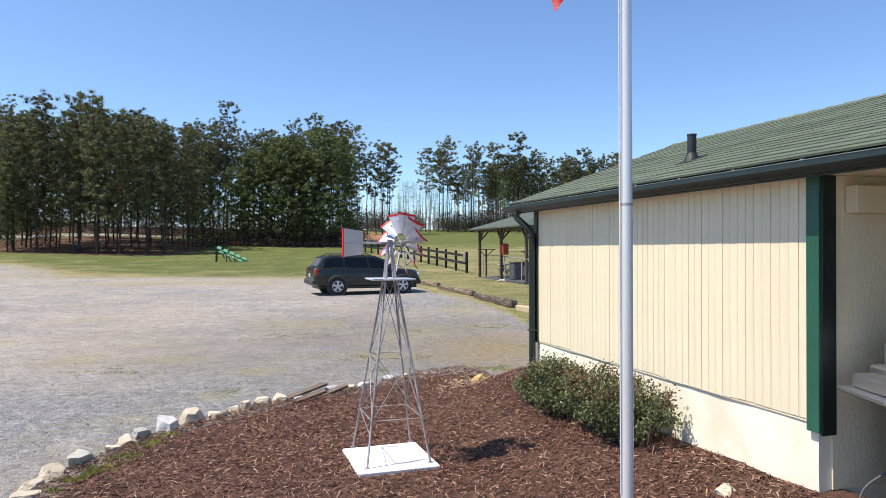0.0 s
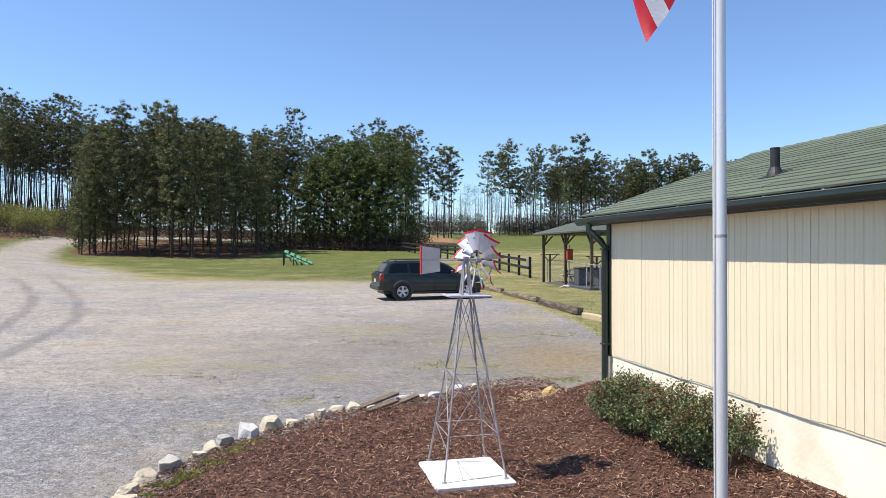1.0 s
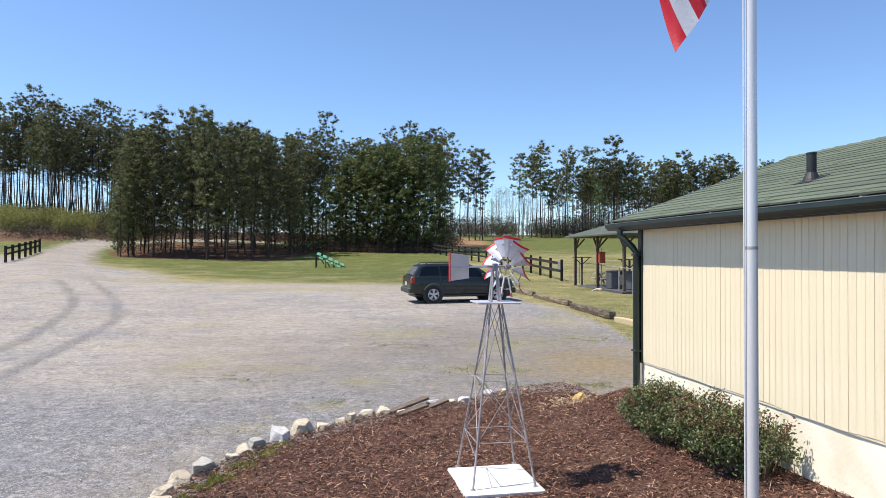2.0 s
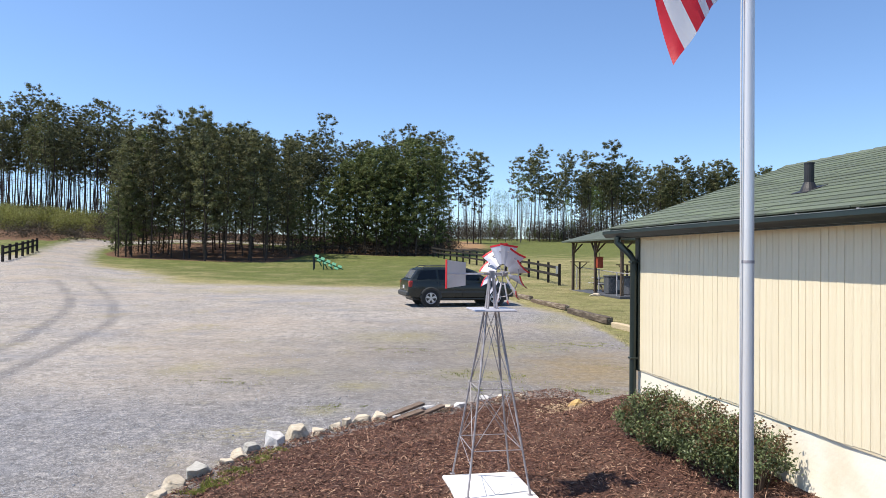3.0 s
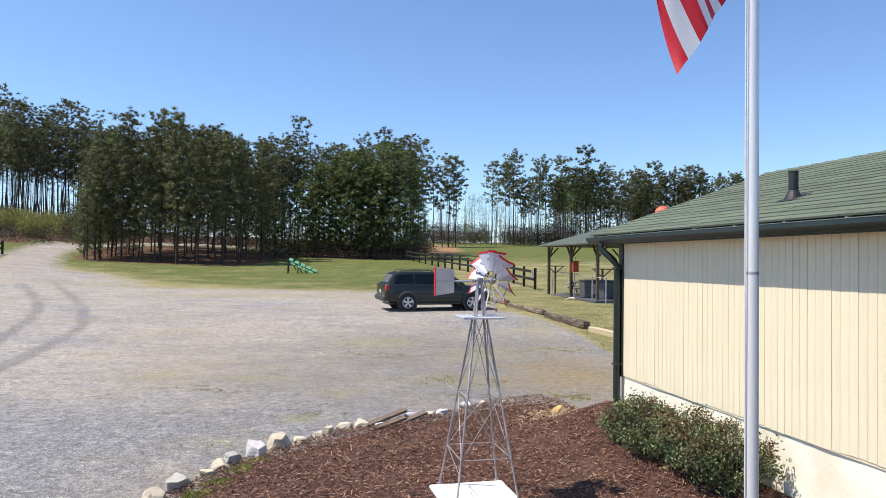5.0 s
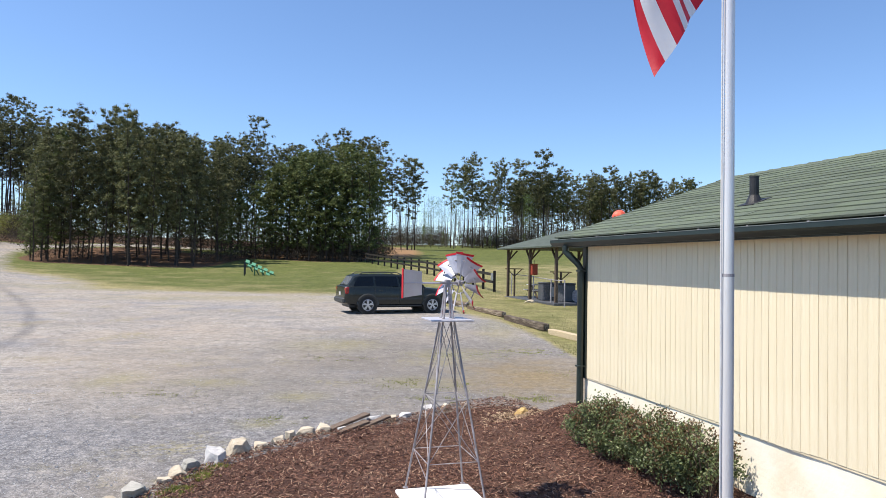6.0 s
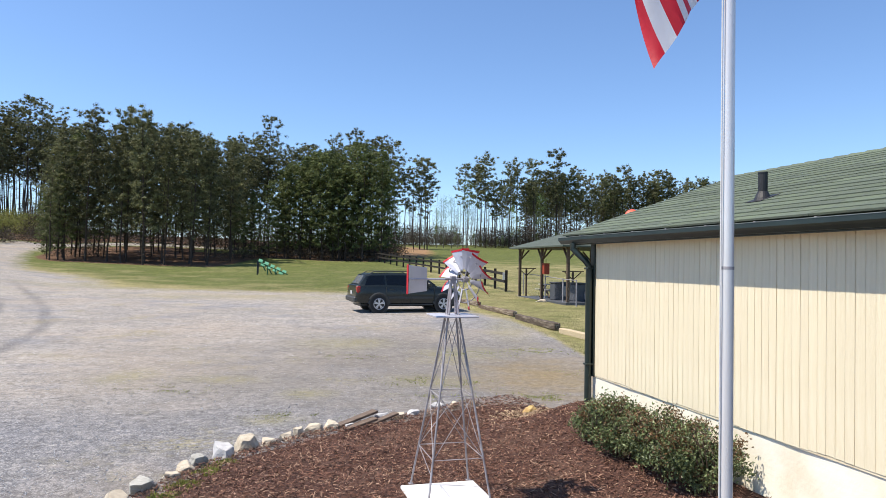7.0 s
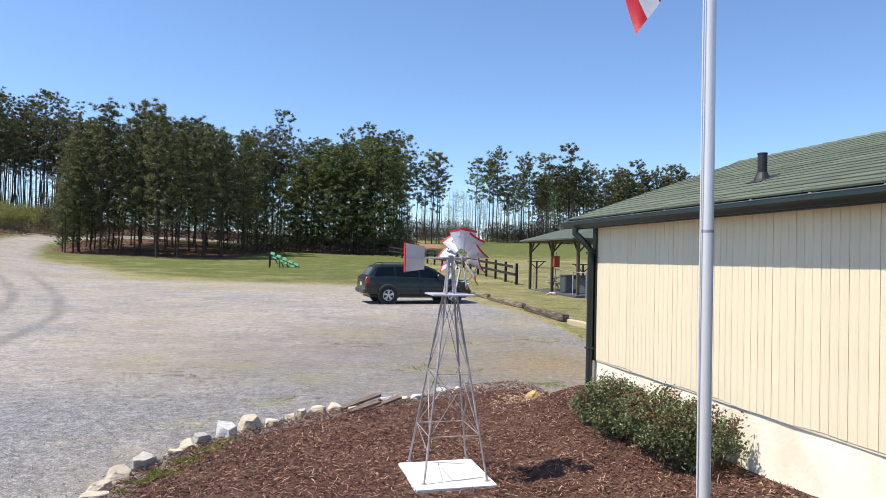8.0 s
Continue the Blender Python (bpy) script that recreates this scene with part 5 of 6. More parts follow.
def woods():
    rng = random.Random(9)
    # front clump by the road: dense pines
    for k in range(50):
        y = 72 + 22 * (k / 50) ** 1.2 + rng.uniform(-1, 1)
        left, right = -49.5 + max(0, 78 - y) * .5, -29.5 - max(0, y - 86) * .25
        x = left + (right - left) * ((k * 0.618034) % 1.0) + rng.uniform(-.6, .6)
        plant(DENSE, rng, x, y, rng.uniform(0.92, 1.07) * float(np.interp(x, (-51, -46, -41, -35, -29), (0.84, 0.95, 0.99, 0.95, 0.84))))
    for x, y, s in ((-48.6, 74.5, .66), (-47.6, 73, .5), (-49.3, 77.5, .85), (-46.6, 73.4, .8), (-49.8, 81, 1.0), (-47.5, 78, 1.05)):
        plant(YOUNG, rng, x, y, s)
    for k in range(14):
        u, y = rng.uniform(-30, 420), rng.uniform(99, 112)
        plant(DENSE, rng, bearing(u, y), y, rng.uniform(.72, .95))
    # second clump: young pines before tall ones
    for k in range(26):
        y = rng.uniform(89, 97)
        u = rng.uniform(425, 612)
        plant(YOUNG, rng, bearing(u, y), y, float(np.interp(u, (425, 470, 560, 612), (0.92, 1.08, 1.05, 0.98))) * rng.uniform(.9, 1.06))
    for u, y, s in ((335, 84, .62), (352, 85, .5), (372, 88, .62), (398, 88, .72), (412, 90, .68)):
        plant(YOUNG, rng, bearing(u, y), y, s)
    for k in range(34):
        u = 335 + 285 * (k + rng.random()) / 34
        y = rng.uniform(99, 114)
        plant(TALL, rng, bearing(u, y), y, float(np.interp(u, (335, 375, 430, 470, 570, 620), (0.82, 0.86, 0.74, 0.76, 0.79, 0.72))) * rng.uniform(.92, 1.04))
    for u, y, s in ((318, 97, .86), (330, 100, .92), (342, 98, .84), (352, 103, .9)):
        plant(DENSE, rng, bearing(u, y), y, s)
    # gap of thin trees, then the far stand across the field
    for u, s in ((628, .78), (641, .84), (655, .7), (668, .83), (684, .80), (612, .85), (676, .62)):
        plant(FAR_TALL, rng, bearing(u, 132 + rng.uniform(-4, 4)), 132, s)
    for u, s in ((745, .86), (768, .92), (786, .97), (804, .74), (826, .92), (838, .8), (858, .76), (872, .97), (890, .84), (906, .96), (921, .78), (936, .92), (952, .84), (966, .62), (992, .84), (1010, .78), (1030, .80), (1050, .8), (1068, .80), (1085, .80), (1105, .80), (1130, .80), (1160, .8)):
        plant(FAR_TALL, rng, bearing(u, 150 + rng.uniform(-7, 7)), 150, s)
    for k in range(12):
        u = rng.uniform(1000, 1210)
        plant(YOUNG, rng, bearing(u, 158), 158, rng.uniform(.95, 1.2))
    for k in range(16):
        u, y = 992 + 9.5 * k + rng.uniform(-4, 4), rng.uniform(150, 162)
        plant(DENSE, rng, bearing(u, y), y, rng.uniform(.88, 1.06))
    for k in range(40):
        u, y = rng.uniform(775, 1010), rng.uniform(156, 184)
        plant(FAR_TALL, rng, bearing(u, y), y, rng.uniform(.6, .84))
    for k in range(160):
        u, y = rng.uniform(608, 1010), rng.uniform(148, 180)
        plant(BARE, rng, bearing(u, y), y, rng.uniform(0.5, 1.05))
    for u, s in ((712, .85), (752, .95), (726, .7), (836, .72), (880, .8), (700, .6), (1133, 1.3)):
        plant(LEAFING if u < 1100 else BARE, rng, bearing(u, 143), 143, s)
    for k in range(22):
        u, y = rng.uniform(690, 1010), rng.uniform(147, 156)
        plant(YOUNG, rng, bearing(u, y), y, rng.uniform(0.12, 0.34))
    for k in range(16):
        u, y = 850 + 10 * k + rng.uniform(-5, 5), rng.uniform(182, 196)
        plant(DENSE, rng, bearing(u, y), y, rng.uniform(.7, .95))
    # bank beyond the road: tall pines along the crest
    for k in range(74):
        u = -290 + 350 * (k + rng.random()) / 74
        y = rng.uniform(108, 126) + max(0, 0.08 * (u + 120))
        plant(SLIM, rng, bearing(u, y), y, rng.uniform(0.84, 1.08) * float(np.interp(u, (-330, -160, -60, 60), (1.02, 1.05, 1.09, 1.08))))
    for k in range(14):
        u, y = rng.uniform(-20, 330), rng.uniform(104, 125)
        plant(TALL, rng, bearing(u, y), y, rng.uniform(0.82, 0.90) - 0.0003 * max(0, u))
    for k in range(26):
        u, y = rng.uniform(-290, 60), rng.uniform(128, 150)
        plant(SLIM, rng, bearing(u, y), y, rng.uniform(.82, .98))
    for k in range(56):
        u, y = rng.uniform(-290, 20), rng.uniform(108, 135)
        plant(BARE, rng, bearing(u, y), y, rng.uniform(0.6, 1.1))
    for u, s in ((-168, 1.2), (-182, 1.1), (-150, .7)):
        plant(LEAFING, rng, bearing(u, 113), 113, s)


woods()
for stock in (TALL, FAR_TALL, SLIM, DENSE, YOUNG, BARE, LEAFING):
    for ob in stock:
        for o in (*ob.children_recursive, ob):
            bpy.data.objects.remove(o)


def thicket(name, mat, label, count, spot, tall, leaf, per, seed):
    """Low scrub that nobody could count: sprays of leaves and twigs over a stretch of land."""
    rng = np.random.default_rng(seed)
    spots = []
    while len(spots) < count:
        s = spot(rng)
        if s is not None:
            h = tall * rng.uniform(0.25, 1.0)
            spots += [(s[0] + rng.normal(0, .4), s[1] + rng.normal(0, .4), s[2] + h * k) for k in (0.3, 0.65, 1.0)]
    v, f = tufts(spots, leaf, per, 0.4, rng, 0.8)
    tagged(raw(name, v, f, mat, None), label, "scrub", kind="stuff")


def bank_spot(rng):
    u = rng.uniform(-260, 10)
    y = rng.uniform(89, 103) + max(0, 0.1 * (u + 120))
    x = bearing(u, y)
    return None if near_line(x, y, ROAD) < 4 or noise.noise((x * .28, y * .28, 4)) < 0.12 else (x, y, land(x, y))


def hem_spot(rng):
    u, y = rng.uniform(600, 1230), rng.uniform(150, 178)
    x = bearing(u, y)
    return None if noise.noise((x * .16, y * .1, 8)) < -0.05 else (x, y, land(x, y))


def under_spot(rng):
    x0, x1, y0, y1 = CLUMPS[1] if rng.random() < 0.7 else CLUMPS[0]
    x, y = rng.uniform(x0, x1), rng.uniform(y0 + (6 if y0 < 80 else 0), y1)
    return None if y0 < 80 and 90 < 784 + 1222 * x / y < 300 else (x, y, land(x, y))


thicket("bank_shrubs", SHRUB, "yellow green young shrubs covering a bank", 2400, bank_spot, 2.9, 0.17, 20, 31)
def crest_spot(rng):
    u = rng.uniform(-260, 60)
    y = (rng.uniform(106, 120) if rng.random() < 0.7 else rng.uniform(81, 90)) + max(0, 0.1 * (u + 120))
    x = bearing(u, y)
    return (x, y, land(x, y))


thicket("bank_underbrush", BRUSH, "dark brown underbrush along the crest of the bank", 2400, crest_spot, 1.7, 0.17, 10, 35)
thicket("far_underbrush", BRUSH, "grey brown winter underbrush along wood edge", 9000, hem_spot, 4.4, 0.19, 10, 32)
def back_spot(rng):
    u, y = rng.uniform(-60, 640), rng.uniform(94, 110)
    x = bearing(u, y)
    return None if near_line(x, y, ROAD) < 2.5 else (x, y, land(x, y))


thicket("deep_underbrush", BRUSH, "brown undergrowth deep in the pines", 4200, back_spot, 5.0, 0.19, 10, 34)
thicket("wood_underbrush", BRUSH, "brown underbrush beneath pines", 3000, under_spot, 1.6, 0.14, 8, 33)

# ---- fences and timbers ----


def rail_fence(spots, label, tall=1.34, rails=(0.62, 1.1)):
    f = thing("fence", (spots[0][0], spots[0][1], land(*spots[0])), label, "fence")
    base = Vector(f.location)
    post = None
    tops = []
    for x, y in spots:
        z = land(x, y)
        if post is None:
            bm = boxed((-0.085, -0.085, -0.3), (0.085, 0.085, tall), 0.015)
            ob = part("post", bm, FENCE, f)
            post = ob.data
        else:
            ob = link_mesh("post", post, None, f)
        ob.location = Vector((x, y, z)) - base
        tops.append(Vector((x, y, z)) - base)
    for a, b in zip(tops, tops[1:]):
        side = Vector((b.y - a.y, a.x - b.x, 0)).normalized() * -0.107
        for h in rails:
            part("rail", beamed(a + side + Vector((0, 0, h)), b + side + Vector((0, 0, h)), 0.04, 0.17), FENCE, f)
    return f


def spaced(line, step):
    pts, spare = [line[0]], 0.0
    for (ax, ay), (bx, by) in zip(line, line[1:]):
        d = math.hypot(bx - ax, by - ay)
        k = step - spare
        while k <= d:
            pts.append((ax + (bx - ax) * k / d, ay + (by - ay) * k / d))
            k += step
        spare = d - (k - step)
    return pts


field_fence = rail_fence(spaced(((1.2, 44.6), (0.3, 48.2), (-4.0, 64.5), (-9.2, 78), (-15.6, 93), (-19, 100)), 2.7), "dark brown wooden rail fence along the field")
rail_fence(spaced(((-43.5, 51.5), (-47.1, 58.2), (-51.5, 66)), 2.44), "dark brown wooden rail fence beside dirt road")
part("notice", boxed((-0.24, -0.16, 0.72), (-0.09, -0.14, 1.2), 0.004), PALE_GREY, field_fence, "blank white notice board")


def timber(ax, ay, bx, by, thick, mat, label):
    z0, z1 = land(ax, ay), land(bx, by)
    length = math.hypot(bx - ax, by - ay)
    bm = boxed((-length / 2, -thick / 2, -thick * .5), (length / 2, thick / 2, thick * .5), 0.02)
    bmesh.ops.subdivide_edges(bm, edges=[e for e in bm.edges if e.calc_length() > 0.5], cuts=6)
    for v in bm.verts:
        v.co += Vector((0, 0.015, 0.012)) * noise.noise(v.co * 2 + Vector((ax, ay, 0)))
    ob = part("landscape_timber", bm, mat, None)
    ob.matrix_basis = pose((ax + bx) / 2, (ay + by) / 2, (z0 + z1) / 2 + thick * .45, 0, 0, math.degrees(math.atan2(by - ay, bx - ax)))
    tagged(ob, label, "timber", "timbers edging the lot")


timber(-1.6, 35.6, -0.45, 32.6, 0.20, TIMBER, "dark weathered railway timber edging the lawn")
timber(-0.38, 31.9, 1.0, 28.0, 0.20, TIMBER, "grey weathered railway timber edging the lawn")
timber(1.06, 27.2, 2.16, 23.4, 0.23, TIMBER, "dark brown railway timber edging the lawn")
timber(2.22, 22.8, 3.3, 19.6, 0.19, PALE_TIMBER, "pale yellowish timber edging the lawn")

# ---- bleachers ----


def bleachers():
    x, y = -20.1, 60.2
    b = thing("bleachers", pose(x, y, land(x, y) - 0.06, 0, 0, 16), "green painted metal bleachers on the lawn", "bleachers")
    tilt = Matrix.Rotation(radians(20), 4, "Y") @ Matrix.Rotation(radians(34), 4, "X")
    for row, count in ((0, 5), (1, 4)):
        for k in range(count):
            px, py, pz = 0.10 + 0.52 * k + 0.22 * row, 1.3 - 0.9 * row, 1.36 - 0.24 * k - 0.34 * row
            part("seat", boxed((0, -0.22, 0), (0.36, 0.22, 0.05), 0.012, Matrix.Translation((px, py, pz)) @ tilt), BLEACHER_PALE, b, "pale green seat")
            part("bracket", beamed((px + .16, py + .1, pz - .08), (px + .42, py, max(.04, pz - .62)), 0.07, 0.09), BLEACHER, b)
    for py in (0.05, 0.9, 1.75):
        part("frame", beamed((0.12, py, 1.22), (2.7, py, 0.10), 0.06, 0.07), BLEACHER, b)
        for px in (0.9, 1.6, 2.3):
            part("upright", beamed((px, py, 0), (px, py, 1.25 - 0.44 * (px - 0.1)), 0.06, 0.06, up=(0, 1, 0)), BLEACHER, b)
        part("ground_rail", beamed((0.1, py, 0.03), (2.6, py, 0.03), 0.06, 0.06), BLEACHER, b)
    for py in (0.0, 1.8):
        part("guard_post", beamed((0.05, py, 0), (0.05, py, 1.36), 0.10, 0.10, up=(0, 1, 0)), BLACK_METAL, b, "dark end post")


bleachers()

# ---- shelter beyond the house ----


def shelter():
    x, y = 5.0, 38.4
    z = land(x, y)
    s = thing("shelter", pose(x, y, z, 0, 0, 17.6), "open timber shelter with green hipped roof", "shelter")
    hx, hy, top = 2.45, 3.5, 2.72
    part("slab", boxed((-hx, -hy, -0.3), (hx, hy, 0.04), 0.02), GREY_BIN, s, "dark dirty concrete slab")
    for px in (-hx + .2, hx - .2):
        for py in (-hy + .2, 0, hy - .2):
            post = part("post", boxed((px - .07, py - .07, 0), (px + .07, py + .07, top), 0.01), POST_WOOD, s)
            for d in (-1, 1):
                if abs(py + d * .6) < hy:
                    part("brace", beamed((px, py, top - .62), (px, py + d * .55, top - .03), 0.07, 0.09, up=(1, 0, 0)), POST_WOOD, post)
            part("brace", beamed((px, py, top - .62), (px - math.copysign(.55, px), py, top - .03), 0.07, 0.09, up=(0, 1, 0)), POST_WOOD, post)
    for px in (-hx + .2, hx - .2):
        part("beam", boxed((px - .06, -hy, top), (px + .06, hy, top + .18), 0.01), POST_WOOD, s)
    bm = bmesh.new()
    o, r = 0.32, 0.95
    v = [bm.verts.new(p) for p in ((-hx - o, -hy - o, top + .10), (hx + o, -hy - o, top + .10), (hx + o, hy + o, top + .10), (-hx - o, hy + o, top + .10), (0, -0.9, top + .1 + r), (0, 0.9, top + .1 + r),
                                   (-hx - o, -hy - o, top + .03), (hx + o, -hy - o, top + .03), (hx + o, hy + o, top + .03), (-hx - o, hy + o, top + .03))]
    for f in ((0, 1, 4), (1, 2, 5, 4), (2, 3, 5), (3, 0, 4, 5), (6, 7, 1, 0), (7, 8, 2, 1), (8, 9, 3, 2), (9, 6, 0, 3), (9, 8, 7, 6)):
        bm.faces.new([v[i] for i in f])
    part("roof", bm, ROOF_FAR, s, "green shingle roof")
    box_ = thing("feed_box", s.matrix_basis @ pose(-hx + .2, -.01, 1.35), "small orange red box hung on shelter post", "box")
    part("body", boxed((-0.02, -0.32, 0), (0.30, -0.08, 0.55), 0.02), ORANGE, box_)
    part("lid", boxed((-0.04, -0.34, 0.552), (0.32, -0.06, 0.59), 0.01), ORANGE, box_)
    part("hook", beamed((0.14, -0.2, 0.59), (0.14, -0.2, 0.8), 0.02, 0.02, up=(0, 1, 0)), POST_WOOD, box_)
    for k, (px, py) in enumerate(((-1.7, -1.0), (-1.15, -2.1))):
        b = thing("feed_bin", s.matrix_basis @ pose(px, py, 0.04, 0, 0, 8 * k), "dark grey plastic storage bin in shelter", "bin", "bins in the shelter")
        part("body", boxed((-0.38, -0.32, 0), (0.38, 0.32, 0.86), 0.04), GREY_BIN, b)
        part("lid", boxed((-0.41, -0.35, 0.862), (0.41, 0.35, 0.94), 0.03), GREY_BIN, b)
        if k == 0:
            part("panel", boxed((0.02, -0.335, 0.2), (0.34, -0.322, 0.72), 0.004), PALE_GREY, b, "blank pale panel")
    d = thing("drum", s.matrix_basis @ pose(-0.45, -2.4, 0.345, 0, 0, 30), "pale grey steel drum lying on slab", "drum")
    part("shell", piped(((-0.4, 0, 0), (0.4, 0, 0)), 0.29, 20), PALE_GREY, d, smooth=False)
    for q in (-0.4, -0.13, 0.13, 0.4):
        part("hoop", piped(((q - .012, 0, 0), (q + .012, 0, 0)), 0.303, 20), GALV, d)
    t = thing("picnic_table", s.matrix_basis @ pose(-0.9, 1.3, 0.04), "grey wooden picnic table under the shelter", "table")
    for k in range(5):
        part("board", boxed((-0.9, -0.36 + k * .145, 0.72), (0.9, -0.23 + k * .145, 0.76), 0.005), PALE_GREY, t)
    for side in (-1, 1):
        part("bench", boxed((-0.9, side * .68 - .13, 0.43), (0.9, side * .68 + .13, 0.47), 0.005), PALE_GREY, t)
        part("leg", beamed((side * .6, -.62, 0), (side * .6, .25, .72), 0.04, 0.1, up=(1, 0, 0)), POST_WOOD, t)
        part("leg", beamed((side * .66, .62, 0), (side * .66, -.25, .72), 0.04, 0.1, up=(1, 0, 0)), POST_WOOD, t)
        part("bearer", beamed((side * .63, -.78, .41), (side * .63, .78, .41), 0.04, 0.09), POST_WOOD, t)
    # wire pen in front
    pen = thing("wire_fence", (2.1, 42.0, land(2.1, 42)), "galvanised chain link pen fence with steel posts", "fence")
    o = Vector(pen.location)
    line = [(2.15, 42.3), (3.1, 38.4), (3.65, 34.9), (4.15, 33.7)]
    pts = [Vector((a, b, land(a, b))) - o for a, b in line]
    for p in pts:
        part("post", piped((p, p + Vector((0, 0, 1.28))), 0.032, 8), GALV, pen)
    for a, b in zip(pts, pts[1:]):
        part("top_rail", piped((a + Vector((0, 0, 1.24)), b + Vector((0, 0, 1.24))), 0.022, 6), GALV, pen)
        bm = bmesh.new()
        n = int((b - a).length / 0.16)
        for k in range(n):
            for g in (-1, 1):
                q0, q1 = a.lerp(b, (k + .5 - .5 * g) / n), a.lerp(b, min(1, max(0, (k + .5 + 3.5 * g) / n)))
                tube(bm, (q0 + Vector((0, 0, .06)), q1 + Vector((0, 0, 1.22))), 0.0011, 3, caps=False)
        part("mesh", bm, GALV, pen, "thin diamond wire mesh")
    for px, py in ((2.25, 41.2), (4.35, 36.6)):
        p = thing("perch_stand", (px, py, land(px, py)), "dark wooden post with braced crossbar on top", "stand", "stands by the pen")
        part("post", boxed((-.05, -.05, -.2), (.05, .05, 1.55), 0.008), POST_WOOD, p)
        part("crossbar", boxed((-.55, -.1, 1.55), (.55, .1, 1.6), 0.008), POST_WOOD, p)
        for d in (-1, 1):
            part("brace", beamed((0, 0, 1.15), (d * .42, 0, 1.54), 0.05, 0.05, up=(0, 1, 0)), POST_WOOD, p)
    rk = part("pale_rock", rock_mesh(91, (.38, .2, .13)), STONE_A, None)
    rk.matrix_basis = pose(2.75, 36.3, land(2.75, 36.3) + .04, 0, 0, -20)
    tagged(rk, "pale flat rock on grass by the pen", "stone")


shelter()


def play_tower():
    x, y = 8.05, 40.0
    z = land(x, y)
    p = thing("play_tower", (x, y, z), "play tower with domed red orange plastic roof", "play tower")
    for a in (-1, 1):
        for b in (-1, 1):
            part("post", boxed((a * .32 - .05, b * .32 - .05, -.2), (a * .32 + .05, b * .32 + .05, 4.65), 0.01), POST_WOOD, p)
    part("deck", boxed((-.7, -.7, 1.6), (.7, .7, 1.68), 0.01), POST_WOOD, p)
    rows = [(0.42 * math.cos(k), 4.62 + 0.42 * math.sin(k)) for k in np.linspace(0, 1.45, 7)]
    part("roof", piped([(0, 0, b) for a, b in rows], [a for a, b in rows], 12), ROOF_RED, p, "red orange domed roof")


play_tower()

# ---- parked car ----


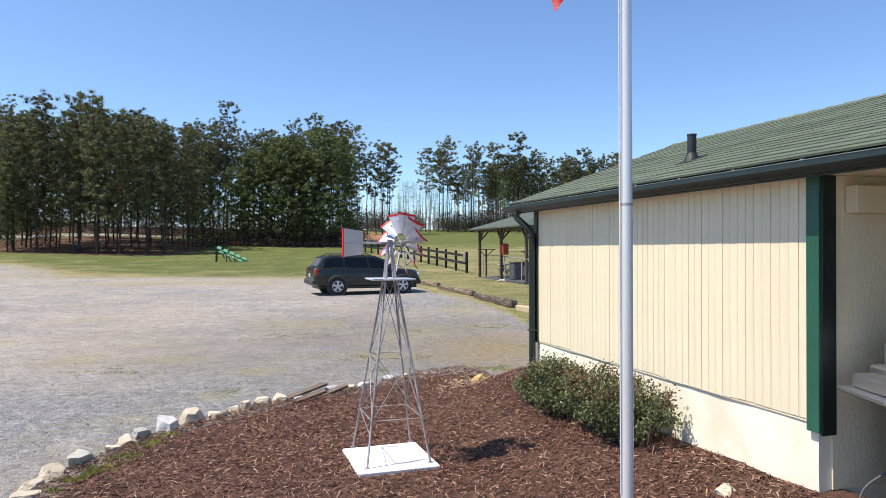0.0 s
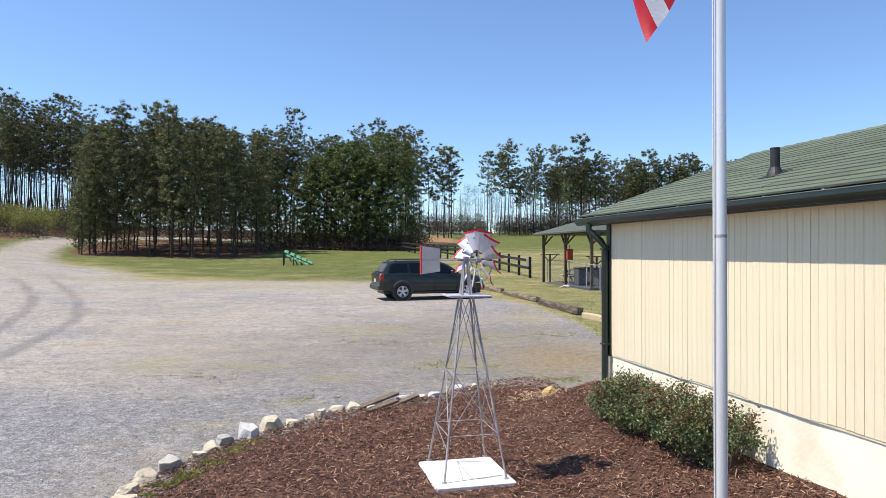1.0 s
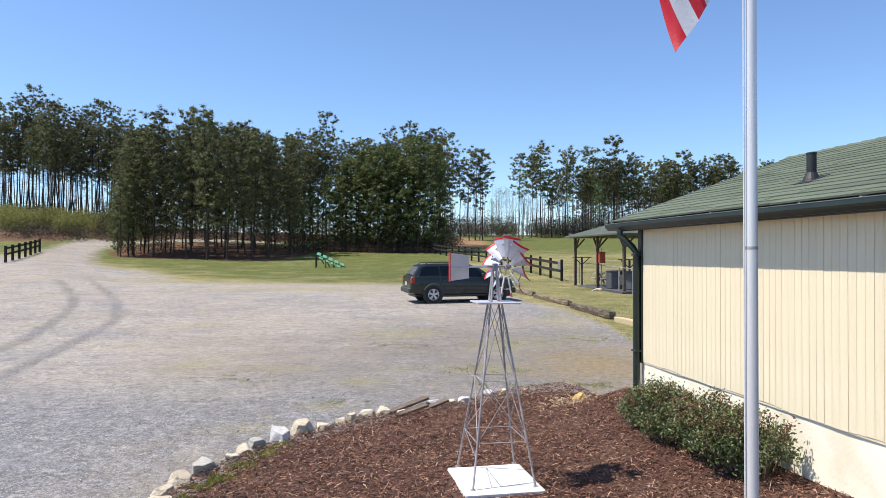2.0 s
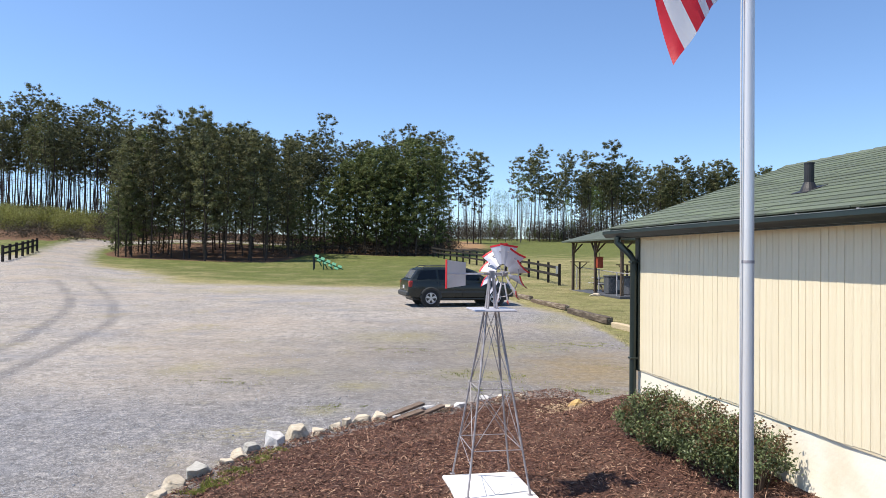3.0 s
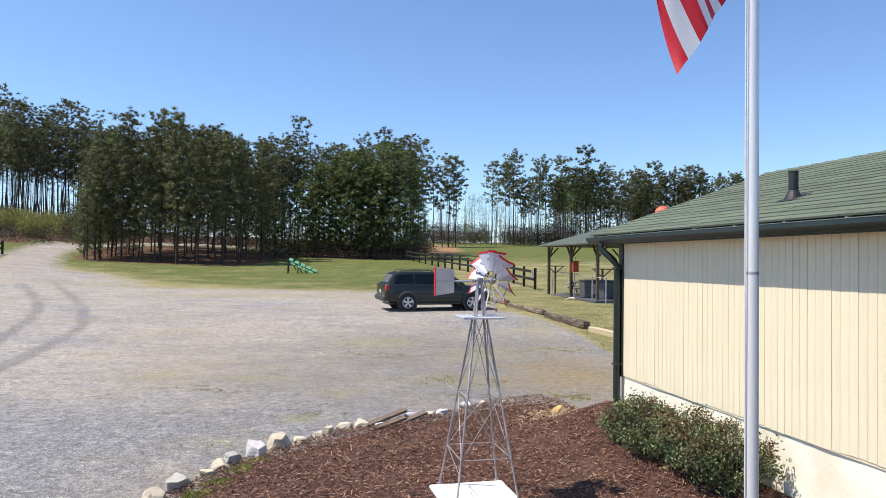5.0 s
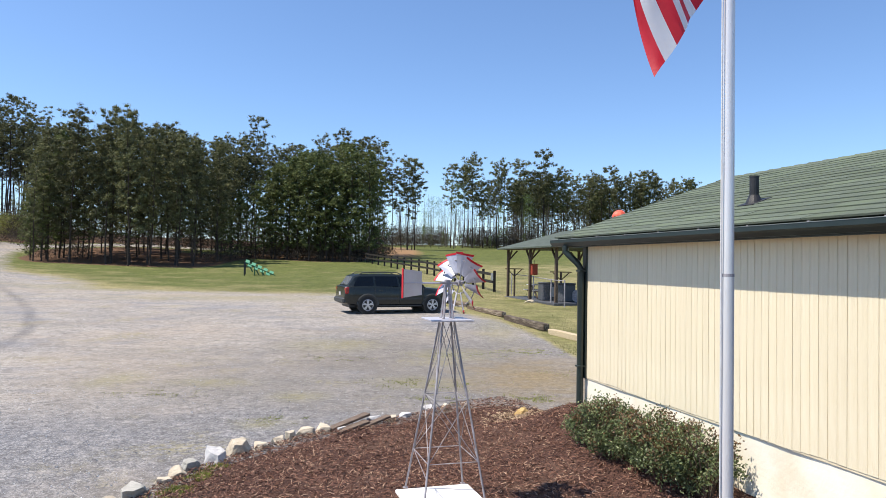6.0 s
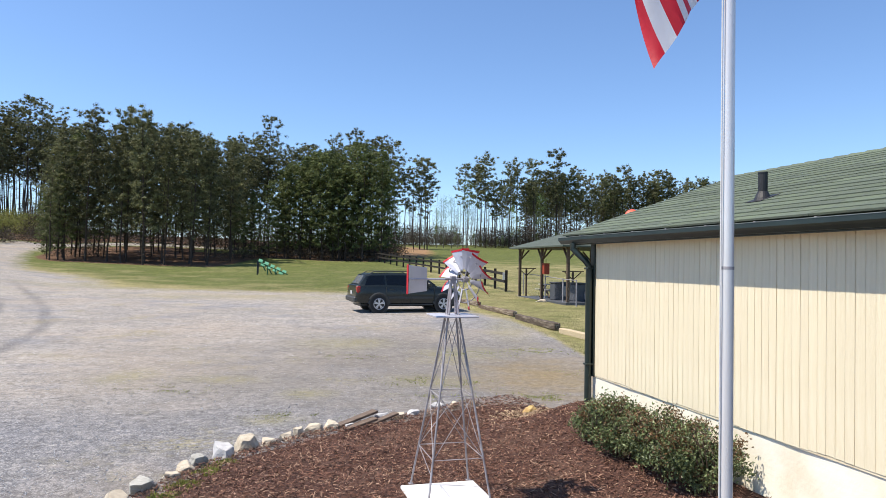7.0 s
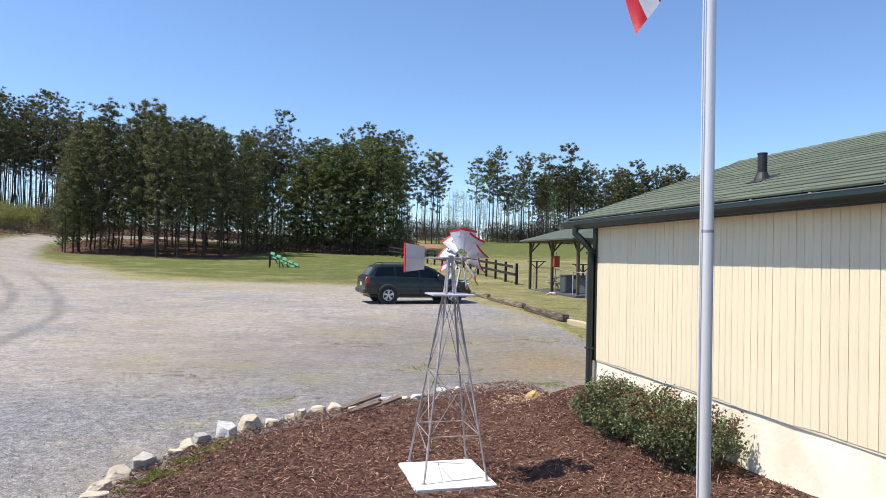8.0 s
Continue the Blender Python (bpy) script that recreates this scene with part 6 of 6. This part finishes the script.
def car():
    c = thing("car", pose(-3.56, 29.8, land(-3.72, 29.8) - 0.03, 0, 0, 23), "parked dark green four door sport utility vehicle on gravel", "car")
    # side outline stations along x (rear to front): x, belt half width, sill z, belt z, roof half width, roof z
    bm = bmesh.new()
    stations = ((-2.33, .80, .55, .80, .78, .82), (-2.30, .86, .42, 1.05, .80, 1.10), (-2.18, .92, .36, 1.10, .82, 1.14), (-1.5, .935, .34, 1.10, .84, 1.16), (0.0, .94, .34, 1.07, .84, 1.13), (0.95, .935, .34, 1.04, .82, 1.09),
                (1.25, .93, .34, 1.03, .78, 1.07), (1.8, .91, .36, .98, .72, 1.03), (2.08, .86, .40, .90, .66, .97), (2.2, .76, .48, .74, .60, .80))
    rings = []
    for x, w, lo, belt, rw, hi in stations:
        half = [(w * .80, lo), (w * .96, lo + .06), (w, (lo + belt) / 2), (w * .985, belt - .06), (rw + (w - rw) * .5, belt + .0), (rw, hi)]
        rings.append([bm.verts.new((x, s * a, b)) for s in (1, -1) for a, b in (half if s > 0 else half[::-1])])
    for a, b in zip(rings, rings[1:]):
        for k in range(len(a)):
            bm.faces.new((a[k], a[(k + 1) % len(a)], b[(k + 1) % len(b)], b[k]))
    bm.faces.new(rings[0])
    bm.faces.new(rings[-1][::-1])
    part("body", bm, CAR, c, smooth=True)
    # cabin
    cab = bmesh.new()
    rings = []
    for x, w, z, rw, top in ((-2.22, .84, 1.08, .70, 1.12), (-1.92, .85, 1.09, .69, 1.54), (-1.66, .855, 1.09, .68, 1.61), (-0.4, .86, 1.08, .68, 1.63), (0.25, .86, 1.07, .67, 1.60), (0.55, .85, 1.06, .66, 1.50), (1.18, .84, 1.05, .70, 1.08)):
        rings.append([cab.verts.new(p) for p in ((x, w, z), (x, rw + .03, top - .07), (x, rw - .06, top), (x, -rw + .06, top), (x, -rw - .03, top - .07), (x, -w, z))])
    for a, b in zip(rings, rings[1:]):
        for k in range(5):
            cab.faces.new((a[k], a[k + 1], b[k + 1], b[k]))
    cab.faces.new(rings[0])
    cab.faces.new(rings[-1][::-1])
    part("cabin", cab, CAR, c, smooth=False)

    def pane(corners, side):
        g = bmesh.new()
        lo = [g.verts.new(Vector(p)) for p in corners]
        hi = [g.verts.new(Vector(p) + Vector(side)) for p in corners]
        n = len(corners)
        g.faces.new(lo[::-1])
        g.faces.new(hi)
        for k in range(n):
            g.faces.new((lo[k], lo[(k + 1) % n], hi[(k + 1) % n], hi[k]))
        return g

    for s in (-1, 1):
        def y_at(z):
            return s * (0.862 + (0.712 - 0.862) * (z - 1.08) / 0.48 + 0.006)
        out = (0, s * 0.006, 0)
        for xs in (((-1.98, 1.13), (-1.78, 1.49), (-1.16, 1.52), (-1.14, 1.13)), ((-1.04, 1.13), (-1.06, 1.525), (-0.16, 1.53), (-0.10, 1.13)), ((0.0, 1.13), (-0.06, 1.525), (0.24, 1.50), (0.50, 1.41), (0.86, 1.13))):
            part("side_window", pane([(x, y_at(z), z) for x, z in xs], out), CAR_GLASS, c, "dark tinted side window")
        part("moulding", boxed((-1.02, s * .925 - .015, .58), (0.92, s * .925 + .03, .68), .01), CAR_TRIM, c)
        part("sill", boxed((-0.95, s * .86 - .05, .30), (0.95, s * .86 + .05, .37), .02), CAR_TRIM, c)
        for x in (-0.92, 0.12):
            part("door_handle", boxed((x, s * .935 - .01, .93), (x + .17, s * .935 + .025, .965), .01), CAR, c)
        for x in (-1.10, -0.03, 0.98):
            part("door_seam", boxed((x, s * .935 - .02, .42), (x + .012, s * .935 + .004, 1.05)), CAR_TRIM, c)
        part("mirror", boxed((0.66, s * .90, 1.08), (0.82, s * 1.10, 1.24), .03), CAR, c)
        part("roof_rail", piped(((-1.7, s * .60, 1.60), (-1.55, s * .60, 1.68), (-0.1, s * .60, 1.695), (0.12, s * .60, 1.60)), .018, 8), CAR_TRIM, c)
        part("tail_lamp", boxed((-2.315, s * .68, .82), (-2.14, s * .915, 1.08), .03), LAMP_RED, c, "red tail lamp")
        part("headlamp", boxed((1.94, s * .52, .72), (2.18, s * .85, .88), .04), LAMP_CLEAR, c, "clear headlamp")
        for x in (-1.39, 1.39):
            arch = [(x + .43 * math.cos(a), s * .925, .37 + .43 * math.sin(a)) for a in np.linspace(0.0, math.pi, 15)]
            part("wheel_arch", tube(bmesh.new(), arch, .045, 6), CAR_TRIM, c)
            part("wheel_well", piped(((x, s * .70, .37), (x, s * .94, .37)), .41, 24), BLACK_PANEL, c, "dark wheel well")
            wheel = part("wheel", piped(((x, s * .71, .37), (x, s * .935, .37)), .215, 24), BLACK_PANEL, c)
            prof = [(.225, .72), (.33, .72), (.368, .75), (.368, .92), (.34, .95), (.25, .957), (.225, .945)]
            ty = bmesh.new()
            ringz = []
            for k in range(32):
                a = 2 * math.pi * k / 32
                ringz.append([ty.verts.new((x + r * math.cos(a), s * yy, .37 + r * math.sin(a))) for r, yy in prof])
            for k in range(32):
                a, b = ringz[k], ringz[(k + 1) % 32]
                for j in range(len(prof)):
                    ty.faces.new((a[j], a[(j + 1) % len(prof)], b[(j + 1) % len(prof)], b[j]))
            part("tyre", ty, TYRE, wheel, smooth=False)
            rim = bmesh.new()
            tube(rim, [(x + .22 * math.cos(a), s * .95, .37 + .22 * math.sin(a)) for a in np.linspace(0, 2 * math.pi, 25)], .014, 6, caps=False)
            tube(rim, ((x, s * .93, .37), (x, s * .962, .37)), .055, 12)
            for k in range(5):
                a = 2 * math.pi * k / 5 + .3
                for d in (-.16, .16):
                    beam(rim, (x + .03 * math.cos(a), s * .952, .37 + .03 * math.sin(a)), (x + .215 * math.cos(a + d), s * .95, .37 + .215 * math.sin(a + d)), .045, .018, up=(0, 1, 0))
            part("rim", rim, ALLOY, wheel, "silver five spoke rim")
    part("rear_window", pane([(-2.165, .62, 1.17), (-2.165, -.62, 1.17), (-1.945, -.56, 1.50), (-1.945, .56, 1.50)], (-0.014, 0, 0.012)), REAR_GLASS, c, "rear window with sky reflection painted pale")
    part("windscreen", pane([(1.10, .66, 1.13), (1.10, -.66, 1.13), (0.62, -.58, 1.46), (0.62, .58, 1.46)][::-1], (0.02, 0, 0.012)), CAR_GLASS, c, "windscreen")
    part("rear_bumper", boxed((-2.41, -.84, .44), (-2.22, .84, .66), .05), CAR_TRIM, c)
    part("front_bumper", boxed((2.08, -.80, .40), (2.26, .80, .62), .05), CAR_TRIM, c)
    part("grille", boxed((2.14, -.46, .70), (2.225, .46, .88), .02), CAR_TRIM, c)
    part("number_plate", boxed((-2.345, -.15, .74), (-2.33, .15, .88), .003), PALE_GREY, c, "blank pale plate")
    part("wiper", beamed((-2.195, -.05, 1.17), (-2.13, .35, 1.28), .015, .02), BLACK_PANEL, c)
    for x in (-1.25, -0.35):
        part("roof_bar", boxed((x, -.61, 1.672), (x + .04, .61, 1.70), .008), CAR_TRIM, c)
    part("underbody", boxed((-2.1, -.70, .26), (2.1, .70, .42), .03), BLACK_PANEL, c)


car()
